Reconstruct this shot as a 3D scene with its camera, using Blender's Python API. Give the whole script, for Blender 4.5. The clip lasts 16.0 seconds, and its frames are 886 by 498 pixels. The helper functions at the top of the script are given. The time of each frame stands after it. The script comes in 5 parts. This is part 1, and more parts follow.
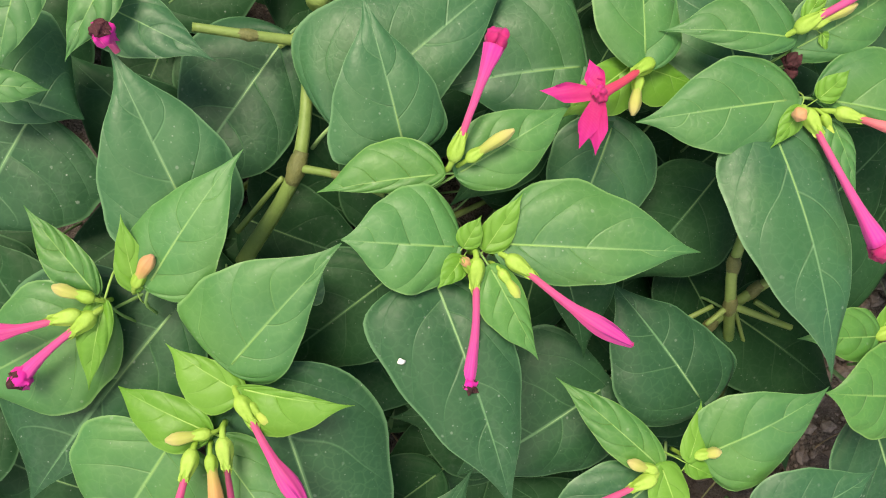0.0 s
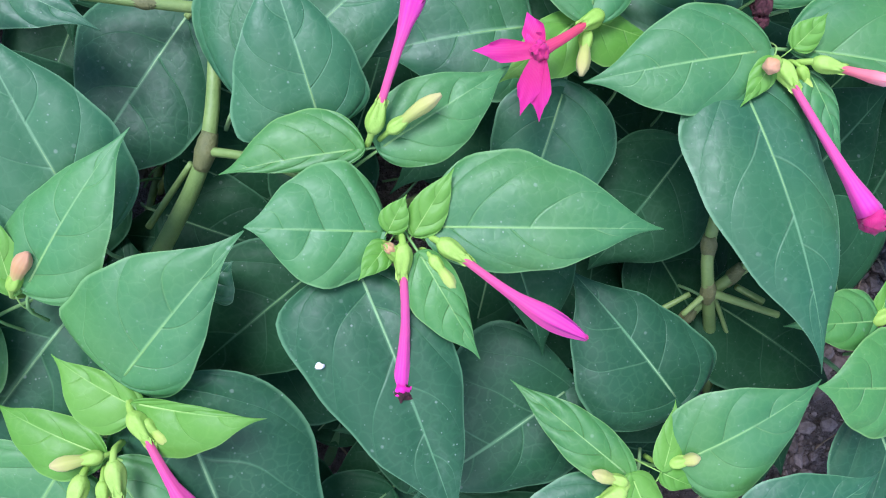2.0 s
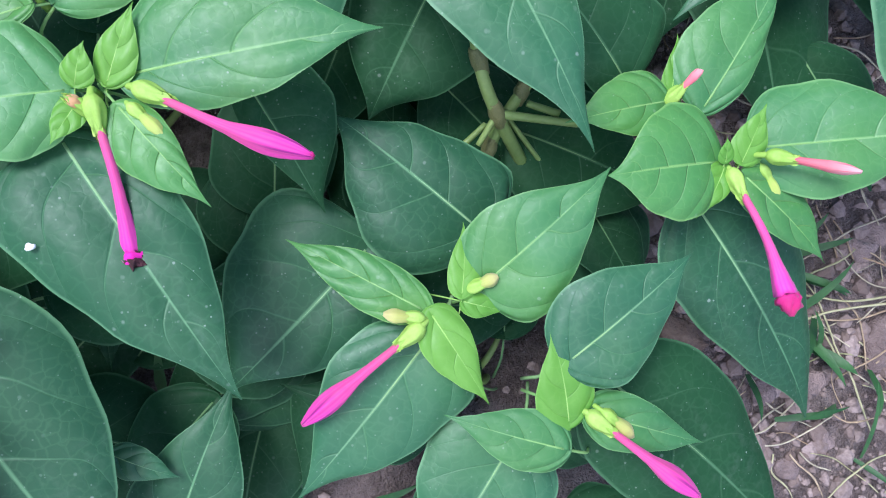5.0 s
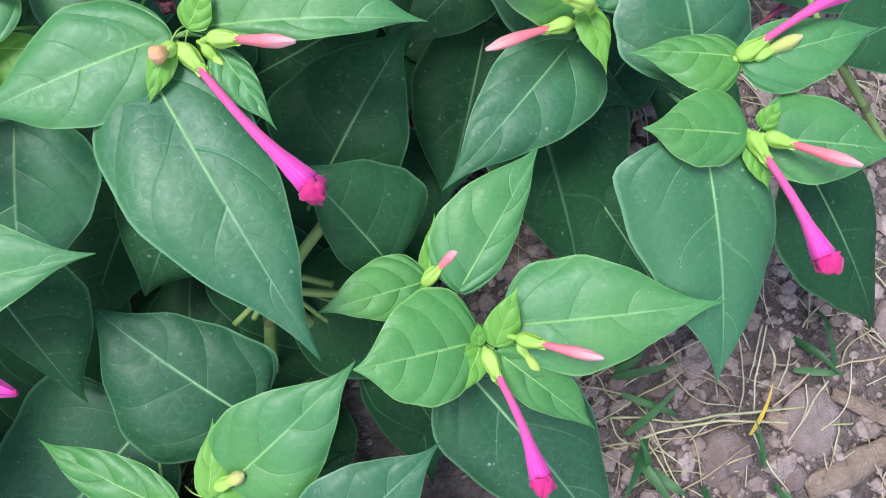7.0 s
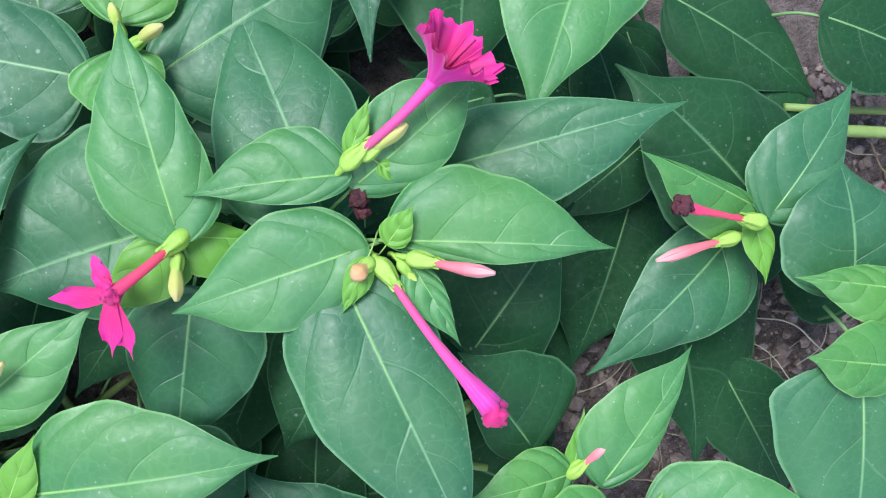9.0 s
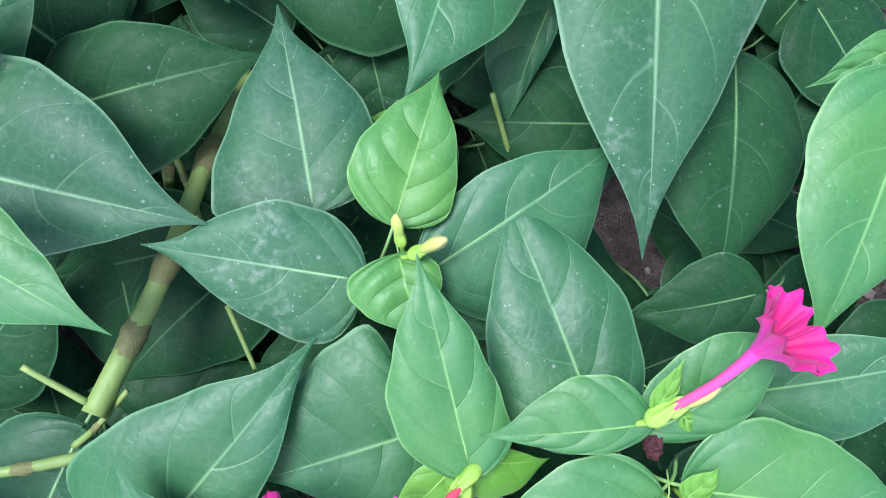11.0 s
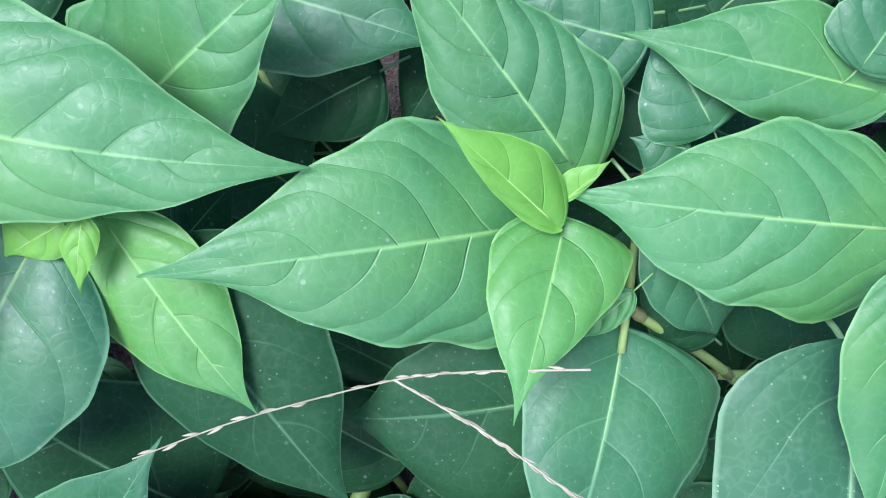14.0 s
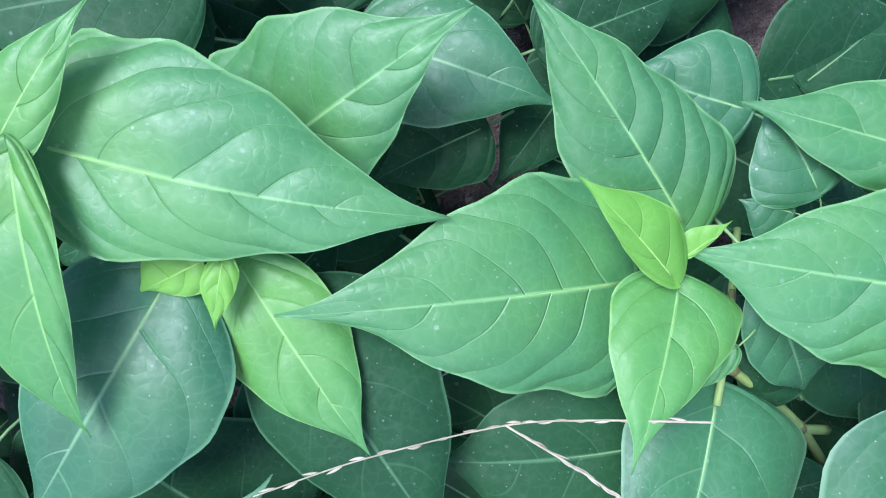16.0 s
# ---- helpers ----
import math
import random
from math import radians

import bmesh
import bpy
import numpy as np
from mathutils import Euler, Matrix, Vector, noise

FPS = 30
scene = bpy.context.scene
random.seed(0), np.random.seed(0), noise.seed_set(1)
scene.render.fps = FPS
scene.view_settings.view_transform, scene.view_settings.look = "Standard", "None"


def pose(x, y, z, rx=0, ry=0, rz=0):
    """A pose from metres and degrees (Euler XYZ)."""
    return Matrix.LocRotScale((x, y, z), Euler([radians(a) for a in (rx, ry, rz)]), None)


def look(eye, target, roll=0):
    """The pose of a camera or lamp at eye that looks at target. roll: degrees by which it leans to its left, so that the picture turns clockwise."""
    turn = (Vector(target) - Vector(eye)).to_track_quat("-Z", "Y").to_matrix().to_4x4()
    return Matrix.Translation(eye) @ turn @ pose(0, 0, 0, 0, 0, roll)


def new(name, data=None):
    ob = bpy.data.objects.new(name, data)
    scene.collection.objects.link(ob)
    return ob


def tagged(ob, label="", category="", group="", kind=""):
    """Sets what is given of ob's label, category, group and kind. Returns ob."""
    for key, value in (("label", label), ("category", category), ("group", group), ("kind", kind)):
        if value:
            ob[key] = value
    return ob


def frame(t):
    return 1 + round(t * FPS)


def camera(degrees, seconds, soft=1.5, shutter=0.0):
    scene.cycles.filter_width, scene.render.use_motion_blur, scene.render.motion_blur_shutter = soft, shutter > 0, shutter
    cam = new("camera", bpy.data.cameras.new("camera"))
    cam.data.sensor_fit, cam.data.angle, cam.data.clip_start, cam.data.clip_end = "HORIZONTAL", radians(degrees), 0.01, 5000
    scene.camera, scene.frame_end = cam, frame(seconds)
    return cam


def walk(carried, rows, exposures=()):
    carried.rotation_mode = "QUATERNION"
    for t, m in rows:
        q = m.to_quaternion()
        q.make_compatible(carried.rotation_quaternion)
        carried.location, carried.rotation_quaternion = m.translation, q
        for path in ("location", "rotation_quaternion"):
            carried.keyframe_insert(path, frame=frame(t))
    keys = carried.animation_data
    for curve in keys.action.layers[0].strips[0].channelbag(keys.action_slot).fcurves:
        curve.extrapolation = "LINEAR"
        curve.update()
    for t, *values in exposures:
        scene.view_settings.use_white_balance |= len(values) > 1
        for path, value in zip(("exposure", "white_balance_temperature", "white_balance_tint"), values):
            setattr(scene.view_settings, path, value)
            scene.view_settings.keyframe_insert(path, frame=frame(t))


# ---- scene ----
cam = camera(60.0, 16.0, soft=1.1)
PATH = [
    (0, 0.00147, -0.00058, 0.35257, -0.010, -10.141, 0.224),
    (0.5, 0.00480, -0.00157, 0.34986, 0.179, -10.277, 0.110),
    (1, 0.01345, -0.00332, 0.32767, 1.227, -9.732, -0.289),
    (1.5, 0.01679, -0.00390, 0.32467, 1.282, -9.805, -0.816),
    (2, 0.03115, -0.00804, 0.32386, 1.040, -9.573, -1.752),
    (2.5, 0.01770, -0.02416, 0.31056, 0.570, -9.671, -3.312),
    (3, 0.02448, -0.04784, 0.30673, 0.672, -9.773, -5.115),
    (3.5, 0.04140, -0.05286, 0.31093, 0.993, -9.703, -7.156),
    (3.7, 0.04518, -0.06212, 0.31000, 1.485, -9.883, -8.293),
    (5.8, 0.13285, -0.06072, 0.32198, 2.804, -10.145, -16.070),
    (6, 0.13957, -0.05524, 0.32394, 2.984, -10.185, -16.345),
    (6.5, 0.15983, -0.04312, 0.32849, 3.033, -10.138, -16.354),
    (7, 0.18463, -0.02380, 0.33301, 2.463, -10.004, -15.676),
    (7.5, 0.19296, -0.01756, 0.33719, 1.869, -9.922, -14.573),
    (8, 0.17980, 0.00365, 0.33512, 1.447, -9.806, -13.333),
    (8.5, 0.16690, 0.02484, 0.33367, 1.170, -9.708, -11.644),
    (8.7, 0.16095, 0.03453, 0.33246, 1.212, -9.716, -11.060),
    (10.8, 0.10485, 0.14590, 0.31519, -7.219, -6.159, -8.742),
    (11, 0.10066, 0.15362, 0.31194, -6.555, -5.649, -8.312),
    (11.5, 0.08350, 0.19216, 0.29947, -6.551, -4.153, -7.578),
    (12, 0.08363, 0.21520, 0.28808, -9.065, -2.864, -7.385),
    (12.5, 0.08450, 0.24464, 0.28053, -10.488, -2.279, -7.286),
    (13, 0.08439, 0.28516, 0.26923, -11.708, -2.068, -7.576),
    (13.5, 0.07860, 0.30872, 0.25975, -12.298, -2.349, -7.950),
    (14, 0.10342, 0.32103, 0.25836, -11.590, -1.750, -8.650),
    (14.5, 0.10781, 0.32372, 0.26060, -11.535, -2.580, -9.083),
    (14.8, 0.10095, 0.31938, 0.26223, -10.562, -2.612, -9.044),
    (15, 0.09504, 0.32042, 0.26212, -10.338, -2.702, -8.841),
    (15.5, 0.08509, 0.32934, 0.26389, -8.767, -2.963, -7.779),
    (16, 0.06524, 0.33020, 0.26284, -8.897, -3.272, -6.131),
]
walk(cam, [(t, pose(x, y, z, rx, ry, rz)) for t, x, y, z, rx, ry, rz in PATH],
     exposures=[(0, 1.14, 8000, 7), (0.5, 1.2, 6300, 15), (1, 1.22, 5300, 19), (2, 1.24, 5280, 20), (3.7, 1.28, 5300, 21), (6, 1.3, 5600, 12), (7.5, 1.3, 5750, 10), (8.7, 1.34, 5700, 9), (11, 1.52, 5550, 14), (12.5, 1.7, 5500, 16), (14, 1.6, 5350, 18), (16, 1.62, 5250, 20)])

# ---- light: bright open shade under a hazy sky ----
world = bpy.data.worlds.new("sky")
scene.world = world
world.use_nodes = True
wn = world.node_tree
sky = wn.nodes.new("ShaderNodeTexSky")
sky.sky_type = "NISHITA"
sky.sun_disc = False
sky.sun_elevation = radians(58)
sky.sun_rotation = radians(200)
sky.air_density, sky.dust_density, sky.ozone_density = 1.0, 2.0, 1.0
wn.links.new(sky.outputs[0], wn.nodes["Background"].inputs[0])
wn.nodes["Background"].inputs[1].default_value = 0.085
sun = new("sun", bpy.data.lights.new("sun", "SUN"))
sun.data.energy = 2.2
sun.data.angle = radians(28)
sun.data.color = (1.0, 0.95, 0.86)
sun.matrix_world = look((-0.8, 0.9, 2.0), (0, 0, 0))


# ---- materials ----
def node(nt, kind, *ins, **props):
    n = nt.nodes.new(kind)
    for key, value in props.items():
        if key == "op":
            n.operation = value
        elif key == "blend":
            n.blend_type = value
        elif key == "dtype":
            n.data_type = value
        elif key == "feature":
            n.feature = value
    for i, v in enumerate(ins):
        if v is None:
            continue
        if isinstance(v, bpy.types.NodeSocket):
            nt.links.new(v, n.inputs[i])
        else:
            n.inputs[i].default_value = v
    return n


def M(nt, op, *ins):
    return node(nt, "ShaderNodeMath", *ins, op=op).outputs[0]


def mixc(nt, fac, a, b, blend="MIX"):
    n = nt.nodes.new("ShaderNodeMix")
    n.data_type, n.blend_type = "RGBA", blend
    for sock, v in ((n.inputs[0], fac), (n.inputs[6], a), (n.inputs[7], b)):
        if isinstance(v, bpy.types.NodeSocket):
            nt.links.new(v, sock)
        else:
            sock.default_value = v if not isinstance(v, tuple) else (*v, 1)
    return n.outputs[2]


def ramp(nt, fac, *stops):
    n = nt.nodes.new("ShaderNodeMapRange")
    n.clamp = True
    nt.links.new(fac, n.inputs[0])
    for i, v in enumerate(stops):
        n.inputs[1 + i].default_value = v
    return n.outputs[0]


def noise_at(nt, vec, scale, detail=3.0, rough=0.55):
    n = nt.nodes.new("ShaderNodeTexNoise")
    nt.links.new(vec, n.inputs["Vector"])
    n.inputs["Scale"].default_value, n.inputs["Detail"].default_value, n.inputs["Roughness"].default_value = scale, detail, rough
    return n.outputs[0]


def fresh(name):
    mat = bpy.data.materials.new(name)
    mat.use_nodes = True
    nt = mat.node_tree
    return mat, nt, nt.nodes["Principled BSDF"], nt.nodes["Material Output"]


def bump(nt, shader, height, strength, dist):
    b = nt.nodes.new("ShaderNodeBump")
    b.inputs["Strength"].default_value, b.inputs["Distance"].default_value = strength, dist
    nt.links.new(height, b.inputs["Height"])
    nt.links.new(b.outputs[0], shader.inputs["Normal"])
    return b


def leaf_material(name, low, high, vein, veins=7.0, dust=0.0, rough=0.42, clear=0.16, quilt=0.5, spec=0.5, show=0.4, warm=0.0):
    """A living leaf: lateral veins that arch from the midrib, puckered blade, pale margin, specks of dust."""
    mat, nt, sh, out = fresh(name)
    uv = node(nt, "ShaderNodeUVMap")
    xyz = node(nt, "ShaderNodeSeparateXYZ", uv.outputs[0])
    s, v = xyz.outputs[0], xyz.outputs[1]
    info = node(nt, "ShaderNodeObjectInfo")
    rnd = info.outputs["Random"]
    pos = node(nt, "ShaderNodeTexCoord").outputs["Object"]
    off = node(nt, "ShaderNodeVectorMath", pos, op="ADD")
    nt.links.new(node(nt, "ShaderNodeCombineXYZ", M(nt, "MULTIPLY", rnd, 7.0), M(nt, "MULTIPLY", rnd, 3.0), 0.0).outputs[0], off.inputs[1])
    p = off.outputs[0]
    side = M(nt, "SUBTRACT", v, 0.5)
    a = M(nt, "MULTIPLY", M(nt, "ABSOLUTE", side), 2.0)
    wob = M(nt, "MULTIPLY", M(nt, "SUBTRACT", noise_at(nt, p, 26.0, 1.0), 0.5), 0.22)
    arch = M(nt, "ADD", M(nt, "MULTIPLY", a, 0.22), M(nt, "MULTIPLY", M(nt, "POWER", a, 3.0), 0.22))
    arch = M(nt, "MULTIPLY", arch, M(nt, "SUBTRACT", 1.1, M(nt, "MULTIPLY", s, 0.55)))
    s0 = M(nt, "ADD", M(nt, "SUBTRACT", s, arch), wob)
    stag = M(nt, "MULTIPLY", M(nt, "SIGN", side), 0.16)
    warp = M(nt, "POWER", M(nt, "MAXIMUM", M(nt, "ADD", s0, 0.35), 0.0), 0.85)
    phase = M(nt, "ADD", M(nt, "ADD", M(nt, "MULTIPLY", warp, veins), stag), M(nt, "MULTIPLY", rnd, 3.0))
    d = M(nt, "ABSOLUTE", M(nt, "SUBTRACT", M(nt, "FRACT", phase), 0.5))
    wid = M(nt, "ADD", 0.014, M(nt, "MULTIPLY", M(nt, "SUBTRACT", 1.0, a), 0.018))
    line = M(nt, "SUBTRACT", 1.0, M(nt, "MINIMUM", M(nt, "DIVIDE", d, wid), 1.0))
    line = M(nt, "MULTIPLY", line, ramp(nt, a, 0.35, 0.95, 1.0, 0.12))
    line = M(nt, "MULTIPLY", line, ramp(nt, s, 0.78, 0.95, 1.0, 0.0))
    mid = M(nt, "MULTIPLY", ramp(nt, a, 0.008, 0.032, 1.0, 0.0), ramp(nt, s, 0.6, 1.0, 1.0, 0.5))
    vor = nt.nodes.new("ShaderNodeTexVoronoi")
    vor.feature = "DISTANCE_TO_EDGE"
    nt.links.new(p, vor.inputs["Vector"])
    vor.inputs["Scale"].default_value = 250.0
    wav = node(nt, "ShaderNodeVectorMath", p, op="ADD")
    jig = nt.nodes.new("ShaderNodeTexNoise")
    nt.links.new(p, jig.inputs["Vector"])
    jig.inputs["Scale"].default_value = 300.0
    shift = node(nt, "ShaderNodeVectorMath", jig.outputs[1], (0.0026, 0.0026, 0.0026), op="MULTIPLY")
    nt.links.new(shift.outputs[0], wav.inputs[1])
    nt.links.new(wav.outputs[0], vor.inputs["Vector"])
    net = ramp(nt, vor.outputs["Distance"], 0.0, 0.12, 1.0, 0.0)
    swell = ramp(nt, vor.outputs["Distance"], 0.0, 0.40, 0.0, 1.0)
    big = noise_at(nt, p, 38.0, 2.0)
    fine = noise_at(nt, p, 420.0, 3.0)
    tone = M(nt, "ADD", M(nt, "MULTIPLY", big, 0.75), M(nt, "MULTIPLY", rnd, 0.45))
    col = mixc(nt, ramp(nt, tone, 0.25, 0.95, 0.0, 1.0), low, high)
    flush = M(nt, "MULTIPLY", ramp(nt, noise_at(nt, p, 24.0, 1.0), 0.40, 0.62, 0.0, 1.0), ramp(nt, s, 0.15, 0.8, 1.0, 0.25))
    col = mixc(nt, M(nt, "MULTIPLY", flush, warm), col, (0.14, 0.34, 0.030))
    col = mixc(nt, M(nt, "MULTIPLY", M(nt, "MULTIPLY", net, noise_at(nt, p, 60.0, 2.0)), 0.17), col, vein)
    col = mixc(nt, M(nt, "MULTIPLY", fine, 0.22), col, low)
    col = mixc(nt, M(nt, "MULTIPLY", line, show), col, vein)
    col = mixc(nt, M(nt, "MULTIPLY", mid, 0.75), col, vein)
    margin = ramp(nt, a, 0.955, 0.985, 0.0, 1.0)
    col = mixc(nt, M(nt, "MULTIPLY", margin, 0.55), col, vein)
    if dust:
        big_dust = ramp(nt, noise_at(nt, p, 26.0, 3.0), 0.50, 0.70, 0.0, 1.0)
        dot = None
        for grain, keep, size in ((150.0, 0.46, 0.125), (330.0, 0.34, 0.145), (620.0, 0.20, 0.185)):
            speck = nt.nodes.new("ShaderNodeTexVoronoi")
            nt.links.new(p, speck.inputs["Vector"])
            speck.inputs["Scale"].default_value = grain
            pick = node(nt, "ShaderNodeSeparateXYZ", speck.outputs["Color"])
            near = M(nt, "ADD", speck.outputs["Distance"], M(nt, "MULTIPLY", fine, 0.14))
            one = M(nt, "MULTIPLY", ramp(nt, near, size, size + 0.06, 1.0, 0.0), M(nt, "MULTIPLY", M(nt, "LESS_THAN", pick.outputs[0], keep), M(nt, "ADD", 0.25, M(nt, "MULTIPLY", pick.outputs[1], 0.9))))
            dot = one if dot is None else M(nt, "MAXIMUM", dot, one)
        smear = M(nt, "MULTIPLY", big_dust, ramp(nt, noise_at(nt, p, 300.0, 4.0), 0.48, 0.72, 0.0, 1.0))
        col = mixc(nt, M(nt, "MULTIPLY", M(nt, "ADD", M(nt, "MULTIPLY", dot, M(nt, "ADD", 0.35, M(nt, "MULTIPLY", big_dust, 0.65))), M(nt, "MULTIPLY", smear, 0.10 + 0.38 * (dust > 0.5))), dust), col, (0.50, 0.56, 0.50))
    nt.links.new(col, sh.inputs["Base Color"])
    nt.links.new(ramp(nt, fine, 0.2, 0.8, rough - 0.07, rough + 0.12), sh.inputs["Roughness"])
    sh.inputs["Specular IOR Level"].default_value = spec
    pucker = M(nt, "SUBTRACT", 1.0, M(nt, "SINE", M(nt, "MULTIPLY", d, math.pi)))
    swing = ramp(nt, noise_at(nt, p, 30.0, 2.0), 0.35, 0.65, 0.15, 0.85)
    h = M(nt, "SUBTRACT", M(nt, "MULTIPLY", M(nt, "MULTIPLY", pucker, swing), -1.0), M(nt, "MULTIPLY", line, 0.15))
    h = M(nt, "MULTIPLY", h, M(nt, "SUBTRACT", 1.0, M(nt, "MULTIPLY", a, 0.65)))
    h = M(nt, "MULTIPLY", h, ramp(nt, s, 0.6, 0.95, 1.0, 0.1))
    h = M(nt, "ADD", h, M(nt, "MULTIPLY", noise_at(nt, p, 150.0, 3.0), 0.22))
    h = M(nt, "ADD", h, M(nt, "MULTIPLY", noise_at(nt, p, 45.0, 1.0), 0.20))
    h = M(nt, "ADD", h, M(nt, "MULTIPLY", M(nt, "SQRT", swell), M(nt, "MULTIPLY", noise_at(nt, p, 60.0, 1.0), 0.085)))
    b = bump(nt, sh, h, quilt, 0.0018)
    tr = node(nt, "ShaderNodeBsdfTranslucent", mixc(nt, 1.0, col, (1.0, 1.0, 0.45), "MULTIPLY"))
    mx = node(nt, "ShaderNodeMixShader", clear, sh.outputs[0], tr.outputs[0])
    nt.links.new(mx.outputs[0], out.inputs[0])
    return mat


def plain_material(name, c0, c1, scale=150.0, rough=0.5, bumpy=0.2, dist=0.0006, clear=0.0, spec=0.4):
    """Colour that wanders between two tones, with grain and fine relief."""
    mat, nt, sh, out = fresh(name)
    pos = node(nt, "ShaderNodeTexCoord").outputs["Object"]
    rnd = node(nt, "ShaderNodeObjectInfo").outputs["Random"]
    n1, n2 = noise_at(nt, pos, scale, 4.0), noise_at(nt, pos, scale * 7, 3.0)
    fac = M(nt, "ADD", M(nt, "MULTIPLY", n1, 0.7), M(nt, "ADD", M(nt, "MULTIPLY", n2, 0.3), M(nt, "MULTIPLY", M(nt, "SUBTRACT", rnd, 0.5), 0.3)))
    col = mixc(nt, ramp(nt, fac, 0.3, 0.7, 0.0, 1.0), c0, c1)
    nt.links.new(col, sh.inputs["Base Color"])
    nt.links.new(ramp(nt, n2, 0.2, 0.8, rough - 0.1, rough + 0.1), sh.inputs["Roughness"])
    sh.inputs["Specular IOR Level"].default_value = spec
    bump(nt, sh, M(nt, "ADD", n1, n2), bumpy, dist)
    if clear:
        tr = node(nt, "ShaderNodeBsdfTranslucent", col)
        nt.links.new(node(nt, "ShaderNodeMixShader", clear, sh.outputs[0], tr.outputs[0]).outputs[0], out.inputs[0])
    return mat


def petal_material(name, at_base, along, at_end, clear=0.2, crease=None):
    """Petal tissue, coloured from the base of the tube to its end, with fine lengthwise streaks."""
    mat, nt, sh, out = fresh(name)
    uv = node(nt, "ShaderNodeUVMap")
    xyz = node(nt, "ShaderNodeSeparateXYZ", uv.outputs[0])
    s, v = xyz.outputs[0], xyz.outputs[1]
    pos = node(nt, "ShaderNodeTexCoord").outputs["Object"]
    streak = M(nt, "ABSOLUTE", M(nt, "SINE", M(nt, "MULTIPLY", v, 47.0)))
    n1 = noise_at(nt, pos, 260.0, 3.0)
    col = mixc(nt, ramp(nt, s, 0.0, 0.45, 0.0, 1.0), at_base, along)
    col = mixc(nt, ramp(nt, s, 0.55, 0.95, 0.0, 1.0), col, at_end)
    # Pale fine streaks, with some of the tube's soft highlight put into their colour.
    col = mixc(nt, M(nt, "MULTIPLY", M(nt, "MULTIPLY", streak, n1), 0.30), col, mixc(nt, 0.30, at_base, (0.90, 0.62, 0.70)))
    if crease:
        twist = M(nt, "ADD", M(nt, "MULTIPLY", v, 10 * math.pi), M(nt, "MULTIPLY", s, 3.0))
        dip = M(nt, "MULTIPLY", ramp(nt, M(nt, "COSINE", twist), -0.98, -0.70, 1.0, 0.0), ramp(nt, s, 0.62, 0.80, 0.0, 1.0))
        col = mixc(nt, M(nt, "MULTIPLY", dip, 0.75), col, crease)
    nt.links.new(col, sh.inputs["Base Color"])
    sh.inputs["Roughness"].default_value = 0.62
    sh.inputs["Specular IOR Level"].default_value = 0.3
    sh.inputs["Sheen Weight"].default_value = 0.15
    bump(nt, sh, M(nt, "ADD", M(nt, "MULTIPLY", streak, 0.15), n1), 0.25, 0.0005)
    tr = node(nt, "ShaderNodeBsdfTranslucent", col)
    nt.links.new(node(nt, "ShaderNodeMixShader", clear, sh.outputs[0], tr.outputs[0]).outputs[0], out.inputs[0])
    return mat


T = leaf_material("young_leaf", (0.050, 0.186, 0.055), (0.080, 0.264, 0.076), (0.24, 0.46, 0.16), veins=3.80, dust=0.45, rough=0.50, clear=0.20, quilt=0.78, show=0.42, spec=0.66, warm=0.30)
LG = leaf_material("large_young_leaf", (0.046, 0.170, 0.052), (0.078, 0.250, 0.075), (0.23, 0.45, 0.16), veins=6.20, dust=0.45, rough=0.50, clear=0.18, quilt=0.90, show=0.44, spec=0.66, warm=0.30)
MT = leaf_material("mature_leaf", (0.027, 0.112, 0.047), (0.044, 0.158, 0.064), (0.18, 0.36, 0.17), veins=3.90, dust=0.45, rough=0.47, clear=0.12, quilt=0.75, show=0.38, spec=0.50, warm=0.10)
GR = leaf_material("grown_leaf", (0.019, 0.078, 0.033), (0.031, 0.112, 0.046), (0.15, 0.32, 0.15), veins=3.90, dust=0.50, rough=0.48, clear=0.10, quilt=0.70, show=0.36, spec=0.34)
DU = leaf_material("dusty_leaf", (0.027, 0.096, 0.046), (0.043, 0.136, 0.064), (0.21, 0.36, 0.20), veins=4.20, dust=1.0, rough=0.50, clear=0.10, quilt=0.60, show=0.38, spec=0.36, warm=0.08)
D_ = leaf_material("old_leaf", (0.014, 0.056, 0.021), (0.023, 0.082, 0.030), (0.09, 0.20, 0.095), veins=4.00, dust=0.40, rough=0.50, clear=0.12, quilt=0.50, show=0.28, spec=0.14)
Y = leaf_material("new_leaf", (0.12, 0.32, 0.036), (0.18, 0.40, 0.058), (0.30, 0.53, 0.12), veins=3.20, rough=0.45, clear=0.25, quilt=0.60, show=0.20, spec=0.4)
FR = leaf_material("fresh_leaf", (0.058, 0.206, 0.048), (0.092, 0.282, 0.067), (0.28, 0.50, 0.14), veins=4.2, dust=0.30, rough=0.47, clear=0.20, quilt=0.85, show=0.34, spec=0.58, warm=0.45)
KINDS = {"T": T, "M": MT, "D": D_, "Y": Y, "B": DU, "G": GR, "L": LG, "F": FR}
PALE_RIB = plain_material("dusty_midrib", (0.20, 0.36, 0.16), (0.30, 0.46, 0.23), 300, 0.6, spec=0.2)
PALE_YOUNG = plain_material("pale_midrib", (0.21, 0.41, 0.12), (0.28, 0.47, 0.16), 300, 0.6, clear=0.1, spec=0.2)
